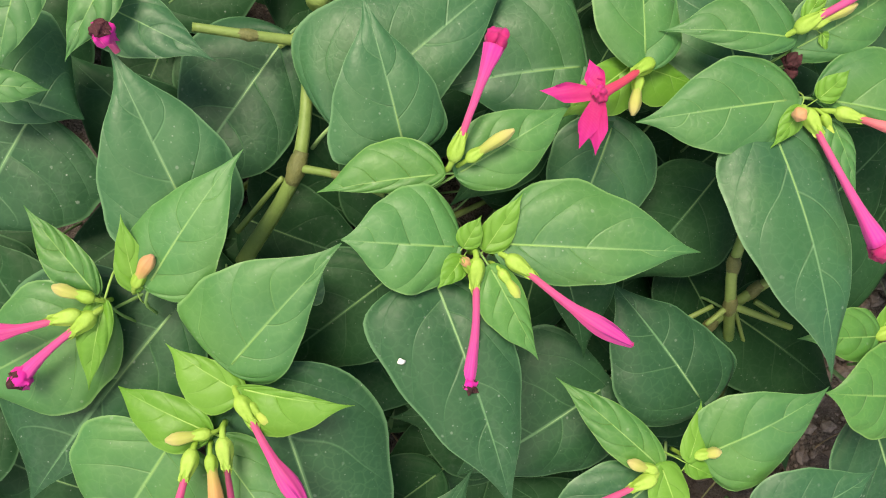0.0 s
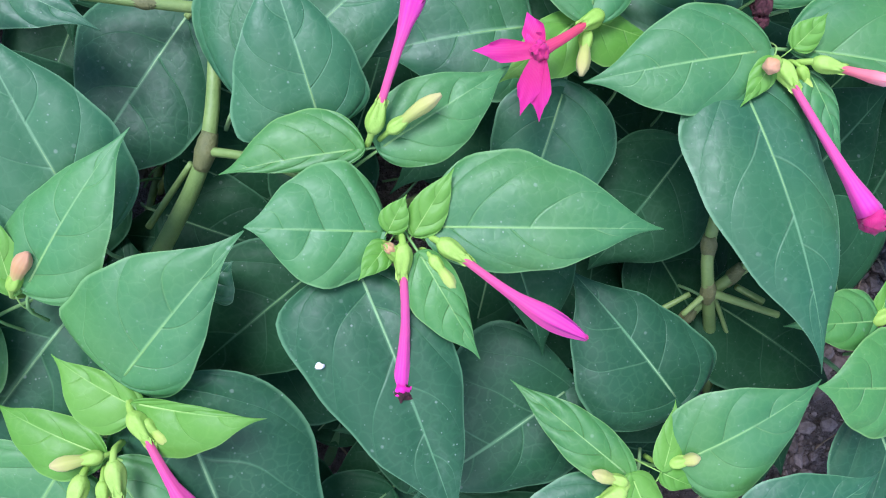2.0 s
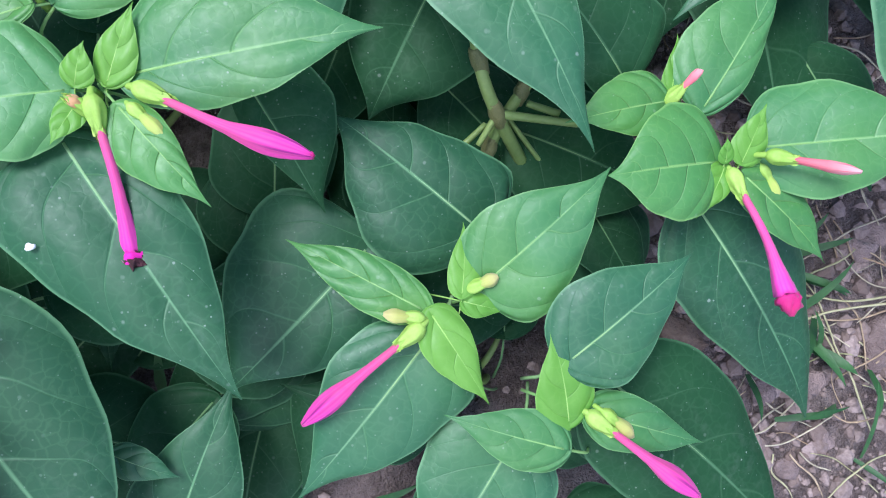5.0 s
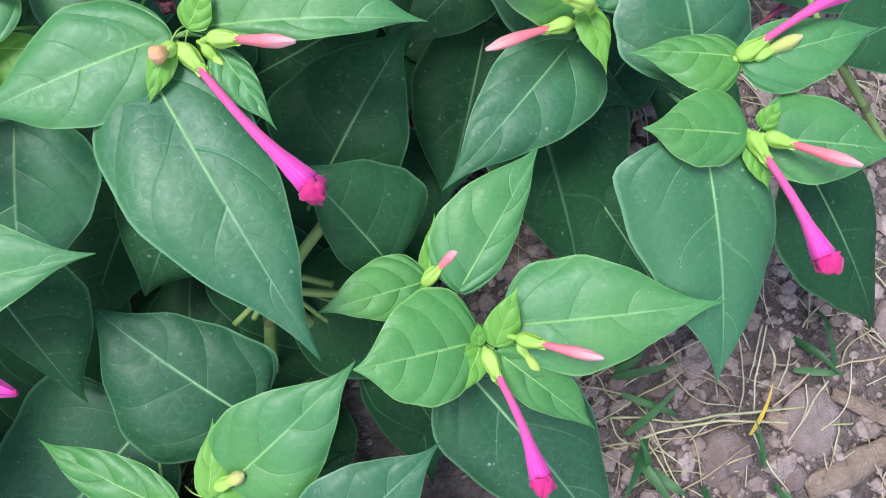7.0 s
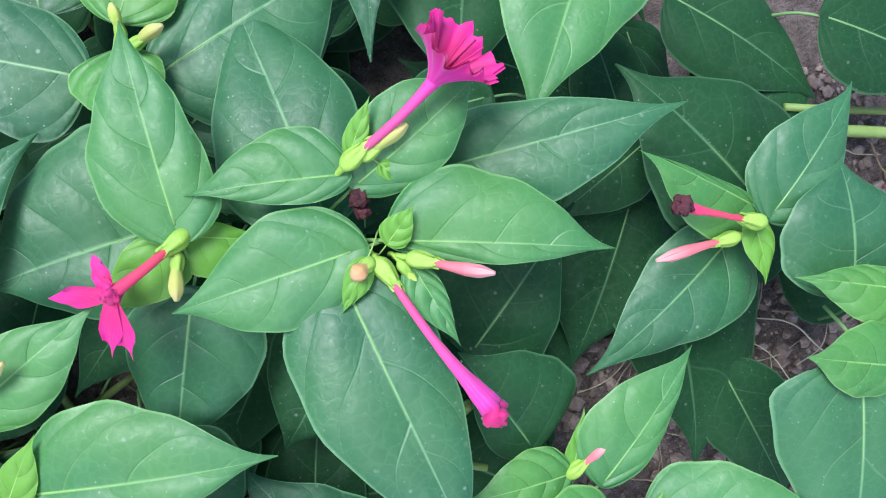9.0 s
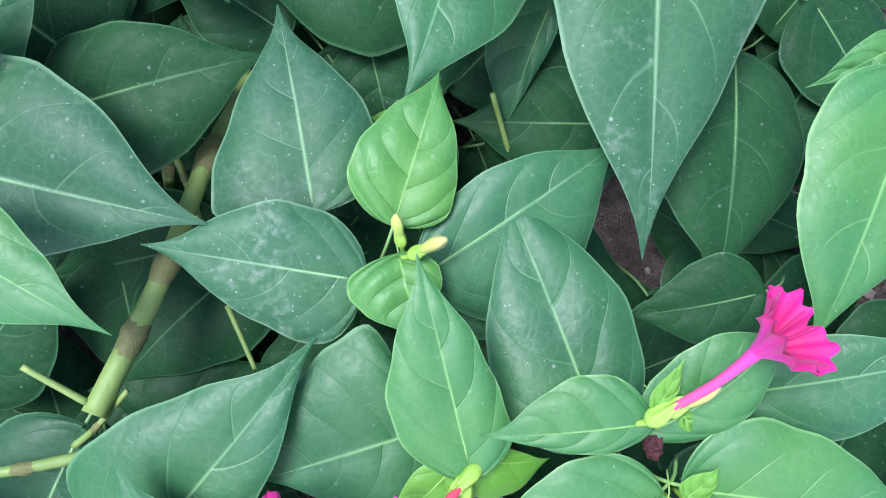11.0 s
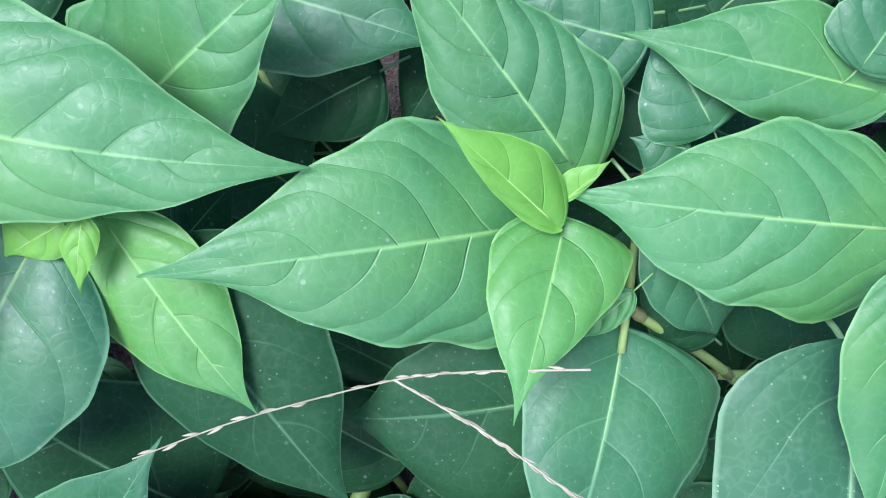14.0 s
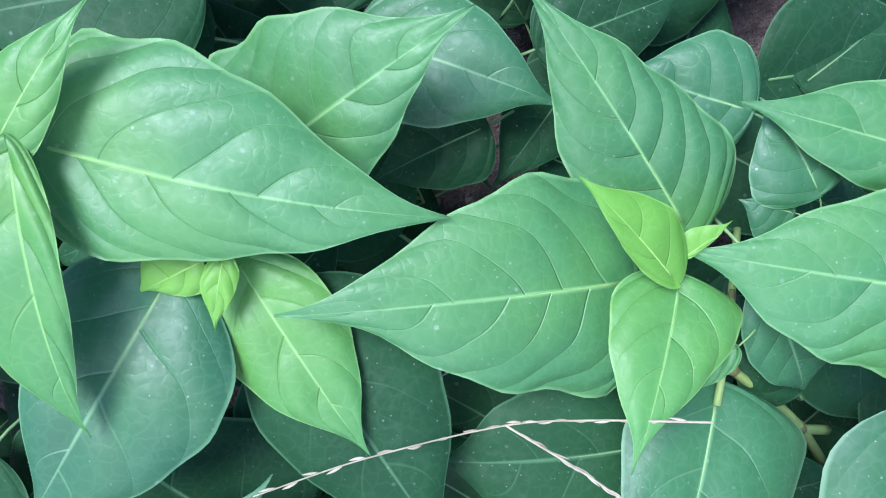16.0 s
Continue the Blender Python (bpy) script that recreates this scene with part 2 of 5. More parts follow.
RIB = {"B": PALE_RIB, "G": PALE_RIB, "T": PALE_YOUNG, "L": PALE_YOUNG, "F": PALE_YOUNG,
       "M": plain_material("mature_midrib", (0.18, 0.34, 0.12), (0.26, 0.41, 0.17), 300, 0.6, spec=0.2),
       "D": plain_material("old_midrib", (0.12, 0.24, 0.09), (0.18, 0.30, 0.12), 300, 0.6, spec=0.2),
       "Y": plain_material("new_midrib", (0.30, 0.52, 0.11), (0.37, 0.57, 0.16), 300, 0.6, clear=0.1, spec=0.2)}
STEM = plain_material("green_stem", (0.16, 0.25, 0.065), (0.25, 0.35, 0.10), 90, 0.5, 0.4)
NODE_MAT = plain_material("brown_node", (0.11, 0.13, 0.045), (0.20, 0.20, 0.075), 200, 0.6, 0.6)
CALYX = plain_material("green_calyx", (0.29, 0.50, 0.065), (0.42, 0.62, 0.12), 160, 0.55, 0.4, clear=0.15)
BUD_Y = petal_material("yellow_bud", (0.34, 0.46, 0.07), (0.50, 0.52, 0.13), (0.62, 0.55, 0.22))
BUD_G = petal_material("green_bud", (0.33, 0.54, 0.06), (0.48, 0.62, 0.11), (0.56, 0.64, 0.16))
BUD_O = petal_material("orange_bud", (0.48, 0.48, 0.12), (0.66, 0.36, 0.14), (0.70, 0.36, 0.20))
PINK = petal_material("pink_tube", (0.66, 0.10, 0.22), (0.70, 0.070, 0.31), (0.74, 0.035, 0.40))
CLOSED = petal_material("closed_pink_flower", (0.64, 0.10, 0.20), (0.70, 0.060, 0.29), (0.74, 0.032, 0.38), crease=(0.20, 0.004, 0.16))
LIMB = petal_material("magenta_limb", (0.82, 0.030, 0.42), (0.86, 0.006, 0.44), (0.84, 0.008, 0.32), clear=0.25)
HOT = petal_material("hot_pink_petal", (0.56, 0.02, 0.15), (0.62, 0.008, 0.19), (0.68, 0.010, 0.28), clear=0.25)
CORAL = petal_material("coral_bud", (0.62, 0.08, 0.13), (0.78, 0.19, 0.22), (0.86, 0.48, 0.46), crease=(0.62, 0.09, 0.14))
RED = petal_material("red_tube", (0.62, 0.05, 0.08), (0.68, 0.05, 0.12), (0.74, 0.03, 0.16))
DEAD = plain_material("withered_petal", (0.035, 0.012, 0.012), (0.14, 0.035, 0.05), 400, 0.7, 0.8, 0.001)
PURPLE = petal_material("withering_tube", (0.22, 0.05, 0.06), (0.36, 0.03, 0.13), (0.25, 0.03, 0.08))


# ---- building helpers ----
WORLD = {}


def part(name, bm, material, parent, label="", m=None, smooth=True):
    """Links a bmesh as one mesh under a thing or a part; m is its pose in the world."""
    me = bpy.data.meshes.new(name)
    bm.to_mesh(me)
    bm.free()
    if smooth:
        me.shade_smooth()
    me.materials.append(material)
    ob = new(name, me)
    m = m if m is not None else WORLD.get(parent, Matrix())
    if parent is not None:
        ob.parent = parent
        ob.matrix_basis = WORLD[parent].inverted() @ m
    else:
        ob.matrix_basis = m
    WORLD[ob] = m
    if label:
        tagged(ob, label)
    return ob


def frame_from(base, tip, roll=0.0, up=(0.0, 0.0, 1.0)):
    """A pose at base whose y runs to the tip and whose z leans to up."""
    b, y = Vector(base), Vector(tip) - Vector(base)
    length = y.length
    y.normalize()
    z = Vector(up) - y * Vector(up).dot(y)
    if z.length < 1e-4:
        z = Vector((1, 0, 0)) - y * y.x
    z.normalize()
    x = y.cross(z)
    rot = Matrix((x, y, z)).transposed().to_4x4()
    return Matrix.Translation(b) @ rot @ Matrix.Rotation(radians(roll), 4, "Y"), length


def spline(points, n):
    """n + 1 places along a smooth line through the points."""
    pts = [Vector(p) for p in points]
    if len(pts) == 2:
        return [pts[0].lerp(pts[1], i / n) for i in range(n + 1)]
    ext = [pts[0] * 2 - pts[1], *pts, pts[-1] * 2 - pts[-2]]
    out = []
    for i in range(n + 1):
        f = i / n * (len(pts) - 1)
        k = min(int(f), len(pts) - 2)
        u = f - k
        p0, p1, p2, p3 = ext[k:k + 4]
        out.append(0.5 * (2 * p1 + (p2 - p0) * u + (2 * p0 - 5 * p1 + 4 * p2 - p3) * u * u + (3 * p1 - p0 - 3 * p2 + p3) * u ** 3))
    return out


def tube(bm, line, radii, sides=8, pleat=0.0, pleats=5, crumple=0.0, seed=0.0):
    """A closed tube along a line, its radius given from end to end, with uv along and round it."""
    uvl = bm.loops.layers.uv.verify()
    n = len(line) - 1
    rs = np.interp(np.linspace(0, 1, n + 1), np.linspace(0, 1, len(radii)), radii)
    rings, ref = [], None
    for i, p in enumerate(line):
        t = (line[min(i + 1, n)] - line[max(i - 1, 0)]).normalized()
        if ref is None:
            ref = t.orthogonal().normalized()
        ref = (ref - t * ref.dot(t)).normalized()
        w = t.cross(ref)
        ring = []
        for k in range(sides):
            ang = 2 * math.pi * k / sides
            r = rs[i] * (1 + pleat * (i / n) * math.cos(pleats * ang))
            q = p + (ref * math.cos(ang) + w * math.sin(ang)) * r
            if crumple:
                q += noise.noise_vector(q * 420 + Vector((seed, 0, 0))) * crumple * rs[i]
            ring.append(bm.verts.new(q))
        rings.append(ring)
    for i in range(n):
        for k in range(sides):
            f = bm.faces.new((rings[i][k], rings[i][(k + 1) % sides], rings[i + 1][(k + 1) % sides], rings[i + 1][k]))
            for loop, (a, b) in zip(f.loops, ((i, k), (i, k + 1), (i + 1, k + 1), (i + 1, k))):
                loop[uvl].uv = (a / n, b / sides)
    for ring, a in ((rings[0][::-1], 0.0), (rings[-1], 1.0)):
        f = bm.faces.new(ring)
        for loop in f.loops:
            loop[uvl].uv = (a, 0.5)
    return bm


count = [0]


def half_width(s, widest, full):
    """Half the width of a blade along its length, as a share of the greatest: round at the base, drawn out to the tip."""
    if s < widest:
        return math.sqrt(max(0.0, 1 - (1 - s / widest) ** 2.4))
    u = (s - widest) / (1 - widest)
    g = 0.5 + 0.5 * math.cos(math.pi * u)
    w = min(1.0, max(0.0, (u - 0.55) / 0.43))
    return (g + (1 - u * u - g) * full) * (1 - 0.48 * w * w * (3 - 2 * w)) + 0.010 * u


def blade_form(length, width, kind, seed, point, lean, bow, fold, shape):
    """The surface of one blade: a function of the place along it (0 to 1) and across it (-1 to 1)."""
    rng = random.Random(seed)
    left = width / 2 * (1 - lean) * rng.uniform(0.95, 1.05)
    right = width / 2 * (1 + lean) * rng.uniform(0.95, 1.05)
    wl, wr = rng.uniform(0.20, 0.30), rng.uniform(0.20, 0.30)
    fl, fr = rng.uniform(0.38, 0.60) - 0.25 * point, rng.uniform(0.38, 0.60) - 0.25 * point
    bend = rng.uniform(-0.03, 0.03)
    lobe = rng.uniform(0.05, 0.10)
    if shape:
        left, right, wl, wr, fl, fr, bend = shape
    ph, wav = rng.uniform(0, 6), rng.uniform(0.5, 1.2) * (0.040 if kind != "Y" else 0.06)
    wild = (2.3 if kind == "L" else 1.5) if kind in "TL" and length > 0.055 else 1.0
    tilt = rng.uniform(-0.03, 0.03)
    bow += rng.uniform(-0.02, 0.03)
    fold += rng.uniform(-0.03, 0.06)
    hook = rng.uniform(-0.05, 0.05)

    def at(s, v, lift=0.0):
        a, k = abs(v), 2 if v > 0 else 0
        f = right * half_width(s, wr, fr) if v > 0 else left * half_width(s, wl, fl)
        x = v * f * (1 + 0.022 * wild * math.sin(10 * s + ph + k) + 0.016 * wild * math.sin(25 * s + ph * 2 + k))
        y = length * (s - lobe * (1 - s) ** 6 * math.sin(min(a * 1.15, 1.0) * math.pi / 2) ** 1.3)
        spread = abs(x)
        x += bend * length * math.sin(math.pi * s) * 0.6 + hook * length * max(0.0, s - 0.82) ** 2 * 4 * (1 - s) * 5
        z = bow * length * 4 * s * (1 - s) - 0.10 * length * max(0.0, s - 0.75) ** 2 * 4
        z += fold * spread * (1 - 0.5 * a) * 1.6 - 0.22 * spread * a * a + tilt * x
        z += wav * length * 0.5 * a * a * math.sin(11 * s + ph + k) * (1 - s * 0.6)
        return x, y, z + lift

    return at


def leaf(plant, base, tip, width, kind, roll=0.0, point=0.3, lean=0.0, bow=0.05, fold=0.10, shape=None):
    """One heart-shaped, drawn-out leaf with a raised midrib and a short stalk; shape: half widths, widest places,
    fullness towards the tip (left and right of each) and sideways bend."""
    m, length = frame_from(base, tip, roll)
    small = length < 0.03
    nu, nv = (20, 10) if small else (32, 14)
    form = blade_form(length, width, kind, int(base[0] * 1e4) * 31 + int(base[1] * 1e4), point, lean, bow, fold, shape)

    def at(s, v, lift=0.0):
        return Vector(form(s, v, lift))

    bm = bmesh.new()
    uvl = bm.loops.layers.uv.verify()
    ss = [0.5 - 0.5 * math.cos(math.pi * i / nu) for i in range(nu + 1)]
    grid = [[bm.verts.new(at(q, 2 * j / nv - 1)) for j in range(nv + 1)] for q in ss]
    for i in range(nu):
        for j in range(nv):
            f = bm.faces.new((grid[i][j], grid[i][j + 1], grid[i + 1][j + 1], grid[i + 1][j]))
            for loop, (a, b) in zip(f.loops, ((i, j), (i, j + 1), (i + 1, j + 1), (i + 1, j))):
                loop[uvl].uv = (ss[a], b / nv)
    ob = part("leaf", bm, KINDS[kind], plant, "", m)
    rib = bmesh.new()
    r0 = (0.00042 if not small else 0.00028) * (0.6 + length / 0.09)
    line = [at(s / 14, 0.0, -r0 * 0.40) for s in range(15)]
    tube(rib, line, [r0, r0 * 0.72, r0 * 0.50, r0 * 0.34, r0 * 0.22, r0 * 0.10], 6)
    part("midrib", rib, RIB[kind], ob, "", m)
    st = bmesh.new()
    k = 0.010 if small else 0.018
    tube(st, spline([at(0.02, 0.0, -r0 * 0.5), Vector((0, -k * 0.5, -k * 0.35)), Vector((0, -k * 0.8, -k * 1.1))], 6), [r0, r0 * 1.25], 6)
    part("leaf_stalk", st, RIB[kind], ob, "", m)
    return ob


def stalk(plant, points, r0, r1, material=None, name="stem"):
    bm = bmesh.new()
    n = max(8, 6 * (len(points) - 1))
    tube(bm, spline(points, n), [r0, r1], 10)
    return part(name, bm, material or STEM, plant, "", Matrix())


def stem(plant, points, r0, r1):
    """A jointed stem: smooth between its swollen nodes."""
    ob = stalk(plant, points, r0, r1)
    for p in points[1:-1]:
        bm = bmesh.new()
        q = Vector(p)
        k = (Vector(points[-1]) - Vector(points[0])).normalized() * r0
        tube(bm, spline([q - k * 2.0, q, q + k * 2.0], 8), [r0 * 0.80, r0 * 1.0, r0 * 1.14, r0 * 1.0, r0 * 0.80], 12, 0, 5, 0.12, q.x * 90)
        part("stem_node", bm, NODE_MAT, ob, "", Matrix())
    return ob


def calyx(parent, base, tip, size):
    """A ribbed green cup with five pointed lobes."""
    m, length = frame_from(base, tip)
    bm = bmesh.new()
    line = [Vector((0, (i / 12 - 0.48) * size * 1.55, 0)) for i in range(13)]
    tube(bm, line, [size * q for q in (0.22, 0.40, 0.48, 0.49, 0.46, 0.40, 0.34, 0.26)], 30, 0.20, 5)
    ob = part("calyx", bm, CALYX, parent, "ribbed yellow-green calyx", m)
    st = bmesh.new()
    back = Vector(base) - (Vector(tip) - Vector(base)).normalized() * size * 0.6
    low = back - (Vector(tip) - Vector(base)).normalized() * 0.003 - Vector((0, 0, 0.004))
    tube(st, spline([back, back.lerp(low, 0.5) + Vector((0, 0, 0.0006)), low, low - Vector((0, 0, 0.008))], 9), [size * 0.20, size * 0.17, size * 0.20], 8)
    part("flower_stalk", st, CALYX, parent, "", Matrix())
    for k in range(5):
        ang = 2 * math.pi * (k + 0.3) / 5
        d = Vector((math.cos(ang), 0, math.sin(ang)))
        base_at = d * size * 0.36 + Vector((0, size * 0.22, 0))
        lm, _ = frame_from(base_at, base_at - d * size * 0.14 + Vector((0, size * 0.75, 0)), 0, d)
        petal(parent, CALYX, m @ lm, size * 0.85, size * 0.40, 0.04, "calyx_lobe", -0.5)
    return ob


def crumpled(parent, centre, r, material, name, label, seed):
    bm = bmesh.new()
    uvl = bm.loops.layers.uv.verify()
    bmesh.ops.create_icosphere(bm, subdivisions=3, radius=r)
    for vert in bm.verts:
        vert.co += noise.noise_vector(vert.co * (1.6 / r) + Vector((seed, 0, 0))) * r * 0.55
        vert.co += noise.noise_vector(vert.co * (4.5 / r) + Vector((seed, 5, 0))) * r * 0.22
    for f in bm.faces:
        for loop in f.loops:
            loop[uvl].uv = (0.5 + loop.vert.co.y / r * 0.4, loop.vert.co.x / r)
    return part(name, bm, material, parent, label, Matrix.Translation(centre))


def petal(parent, material, m, length, width, curl, name="petal", notch=0.25):
    bm = bmesh.new()
    uvl = bm.loops.layers.uv.verify()
    nu, nv = 10, 8
    grid = []
    for i in range(nu + 1):
        s = i / nu
        row = []
        for j in range(nv + 1):
            v = 2 * j / nv - 1
            w = width / 2 * (0.30 + 0.70 * math.sin(min(1.0, s * 1.15) * math.pi / 2)) * (1 - 0.35 * max(0, s - 0.8) * 5 * abs(v))
            y = length * (s - notch * s * s * s * (1 - abs(v)) ** 2)
            z = curl * length * s * s + 0.10 * width * math.sin(v * 4.2 + s * 3) * s + 0.16 * width * (abs(v) - 0.4) * s
            row.append(bm.verts.new((v * w, y, z)))
        grid.append(row)
    for i in range(nu):
        for j in range(nv):
            f = bm.faces.new((grid[i][j], grid[i][j + 1], grid[i + 1][j + 1], grid[i + 1][j]))
            for loop, (a, b) in zip(f.loops, ((i, j), (i, j + 1), (i + 1, j + 1), (i + 1, j))):
                loop[uvl].uv = (a / nu, b / nv)
    return part(name, bm, material, parent, "", m)


def corolla(parent, base, axis, r0, r1, length, material, name, scale):
    """A flaring funnel with five notched, ruffled lobes."""
    bm = bmesh.new()
    uvl = bm.loops.layers.uv.verify()
    u = axis.orthogonal().normalized()
    w = axis.cross(u)
    n, sides = 12, 60
    rings = []
    for i in range(n + 1):
        s = i / n
        ring = []
        for k in range(sides):
            ang = 2 * math.pi * k / sides
            lobe = abs(math.cos(2.5 * ang)) ** 0.6
            r = scale * (r0 + (r1 - r0) * s ** 1.2) * (1 + 0.055 * s * s * math.sin(10 * ang + 1.0) + 0.05 * s * s * math.sin(17 * ang) + 0.08 * s * math.sin(3 * ang))
            y = length * (s - 0.24 * s ** 3 * (1 - lobe)) + 0.0012 * s * s * math.sin(13 * ang)
            ring.append(bm.verts.new(base + axis * y + (u * math.cos(ang) + w * math.sin(ang)) * r))
        rings.append(ring)
    for i in range(n):
        for k in range(sides):
            f = bm.faces.new((rings[i][k], rings[i][(k + 1) % sides], rings[i + 1][(k + 1) % sides], rings[i + 1][k]))
            for loop, (a, b) in zip(f.loops, ((i, k), (i, k + 1), (i + 1, k + 1), (i + 1, k))):
                loop[uvl].uv = (a / n, b / sides)
    return part(name, bm, material, parent, "", Matrix())


def flower(plant, base, tip, kind):
    """A flower or bud in its calyx, at one stage of its life."""
    count[0] += 1
    rng = random.Random(count[0])
    b, t = Vector(base), Vector(tip)
    length = (t - b).length
    side = (t - b).cross(Vector((0, 0, 1))).normalized()
    mid = b.lerp(t, 0.5) + Vector((0, 0, 0.03 * length)) + side * rng.uniform(-0.03, 0.03) * length
    line = spline([b, mid, t], 18)
    bm = bmesh.new()
    mm = 0.001
    if kind in ("yellow", "green", "orange"):
        w = {"yellow": 1.9, "green": 1.6, "orange": 2.2}[kind] * mm
        mat = {"yellow": BUD_Y, "green": BUD_G, "orange": BUD_O}[kind]
        if length < 0.006:
            w *= 0.65
        tube(bm, line, [w * 0.7, w * 0.8, w, w * 1.15, w * 0.95, w * 0.3], 20, 0.13)
        ob = part("flower_bud", bm, mat, plant, {"yellow": "pale yellow closed flower bud", "green": "small green flower bud", "orange": "soft orange flower bud"}[kind], Matrix())
        calyx(ob, b, t, 0.0044 if kind != "green" else 0.0038)
        return ob
    if kind == "coral":
        tube(bm, line, [1.0 * mm, 1.1 * mm, 1.35 * mm, 1.85 * mm, 1.8 * mm, 0.5 * mm], 15, 0.16)
        ob = part("flower_bud", bm, CORAL, plant, "coral-pink pointed flower bud", Matrix())
        calyx(ob, b, t, 0.0052)
        return ob
    if kind == "shrivelled":
        ob = crumpled(plant, b.lerp(t, 0.5), 0.003, DEAD, "withered_flower", "black-brown shrivelled flower", 3.0)
        crumpled(ob, t, 0.0022, DEAD, "withered_tip", "", 8.0)
        return ob
    if kind == "bud":
        tube(bm, line, [q * mm for q in (1.0, 1.1, 1.15, 1.25, 1.4, 1.7, 2.5, 3.2, 3.1, 2.2, 0.8)], 40, 0.12, 5)
        ob = part("flower", bm, CLOSED, plant, "bright pink closed flower with a spindle-shaped tip", Matrix())
        d = (t - b).normalized()
        crumpled(ob, t - d * 0.0006, 0.0009, HOT, "petal_tip", "", rng.uniform(0, 9))
    elif kind in ("trumpet", "wilted", "dead", "faded"):
        mat = {"dead": PURPLE, "faded": RED}.get(kind, PINK)
        k = 0.75 if kind in ("dead", "faded") else 1.0
        end = (1.95, 2.8, 3.6) if kind == "trumpet" else (1.9, 2.4, 2.9)
        tube(bm, line, [q * mm * k for q in (1.1, 1.15, 1.2, 1.25, 1.35, 1.55, *end)], 30, 0.06, 5, 0.3 if kind in ("dead", "faded") else 0.08, rng.uniform(0, 9))
        ob = part("flower", bm, mat, plant, {"trumpet": "magenta trumpet flower with a folded, closing limb", "wilted": "pink flower tube with a dark wilted end", "dead": "withered purple flower stalk with a brown end", "faded": "faded red flower tube with a shrivelled black end"}[kind], Matrix())
        d = (t - b).normalized()
        if kind == "trumpet":
            for j in range(5):
                ang = 2 * math.pi * j / 5 + rng.uniform(-0.3, 0.3)
                o = d.orthogonal().normalized()
                o = Matrix.Rotation(ang, 3, d) @ o
                m, _ = frame_from(t - d * 0.0015 + o * 0.0030, t + d * 0.004 - o * 0.0008, 0, o)
                petal(ob, LIMB, m, 0.0058, 0.0062, 0.0, "folded_petal")
            crumpled(ob, t + d * 0.0022, 0.0037, HOT, "petal_fold", "", rng.uniform(0, 9))
        else:
            crumpled(ob, t, {"wilted": 0.0036, "dead": 0.0034, "faded": 0.0028}[kind], LIMB if kind == "wilted" else DEAD, "wilted_limb", "", rng.uniform(0, 9))
            crumpled(ob, t + d * 0.0012 + Vector((0, 0, 0.0012)), 0.0028, DEAD, "withered_tip", "", rng.uniform(0, 9))
    elif kind == "star":
        tube(bm, line, [q * mm for q in (1.2, 1.3, 1.4, 1.5, 1.7, 2.2)], 12, 0.06)
        ob = part("flower", bm, RED, plant, "open hot-pink flower with drooping petals on a red tube", Matrix())
        d = (t - b).normalized()
        face = (d * 0.55 + Vector((0, 0, 0.8))).normalized()
        for j, (ang, ln) in enumerate(((104, 0.0098), (178, 0.0155), (250, 0.0150), (268, 0.0158), (120, 0.006))):
            dirn = Vector((math.cos(radians(ang)), math.sin(radians(ang)), -0.15))
            dirn = (dirn - face * dirn.dot(face) * 0.6).normalized()
            m, _ = frame_from(t - dirn * 0.001, t + dirn, 0, face)
            petal(ob, HOT, m, ln, 0.0070, -0.12, notch=-0.35)
        crumpled(ob, t, 0.0026, HOT, "throat", "", 2.0)
    else:
        tube(bm, line, [q * mm for q in (1.3, 1.3, 1.35, 1.4, 1.6, 2.4)], 15, 0.06)
        ob = part("flower", bm, PINK, plant, "open magenta trumpet flower with ruffled petals", Matrix())
        d = (t - b).normalized()
        o0 = d.orthogonal().normalized()
        axis = (d + Vector((0, 0, 0.55)) + d.cross(Vector((0, 0, 1))) * -0.14).normalized()
        corolla(ob, t - d * 0.0025, axis, 0.0021, 0.0118, 0.0135, LIMB, "corolla", 1.0)
        corolla(ob, t - d * 0.0021, axis, 0.0019, 0.0115, 0.0136, HOT, "throat", 0.96)
        for j in range(3):
            o = Matrix.Rotation(2 * math.pi * j / 3, 3, d) @ o0
            st = bmesh.new()
            tube(st, spline([t, t + d * 0.007 + o * 0.002, t + d * 0.013 + o * 0.003], 6), [0.0003, 0.0003], 5)
            part("stamen", st, HOT, ob, "", Matrix())
    if length > 0.012:
        calyx(ob, b, t, 0.0057)
    return ob


def shrub(x, y, label):
    """The root of one leafy shoot; its stems, leaves and flowers hang on it."""
    ob = new("flowering_plant")
    ob.empty_display_size = 0.02
    ob.matrix_basis = Matrix.Translation((x, y, height(x, y)))
    WORLD[ob] = ob.matrix_basis.copy()
    return tagged(ob, label, "plant", "flowering plants")


# ---- ground ----
def height(x, y):
    """The lie of the soil: a low bed that falls away behind the front row of plants."""
    u = min(1.0, max(0.0, (y - 0.05) / 0.2)) * min(1.0, max(0.0, (0.42 - x) / 0.15))
    h = -0.065 * u * u * (3 - 2 * u)
    return h + 0.006 * noise.noise(Vector((x * 9, y * 9, 0.3))) + 0.003 * noise.noise(Vector((x * 31, y * 31, 1.3)))


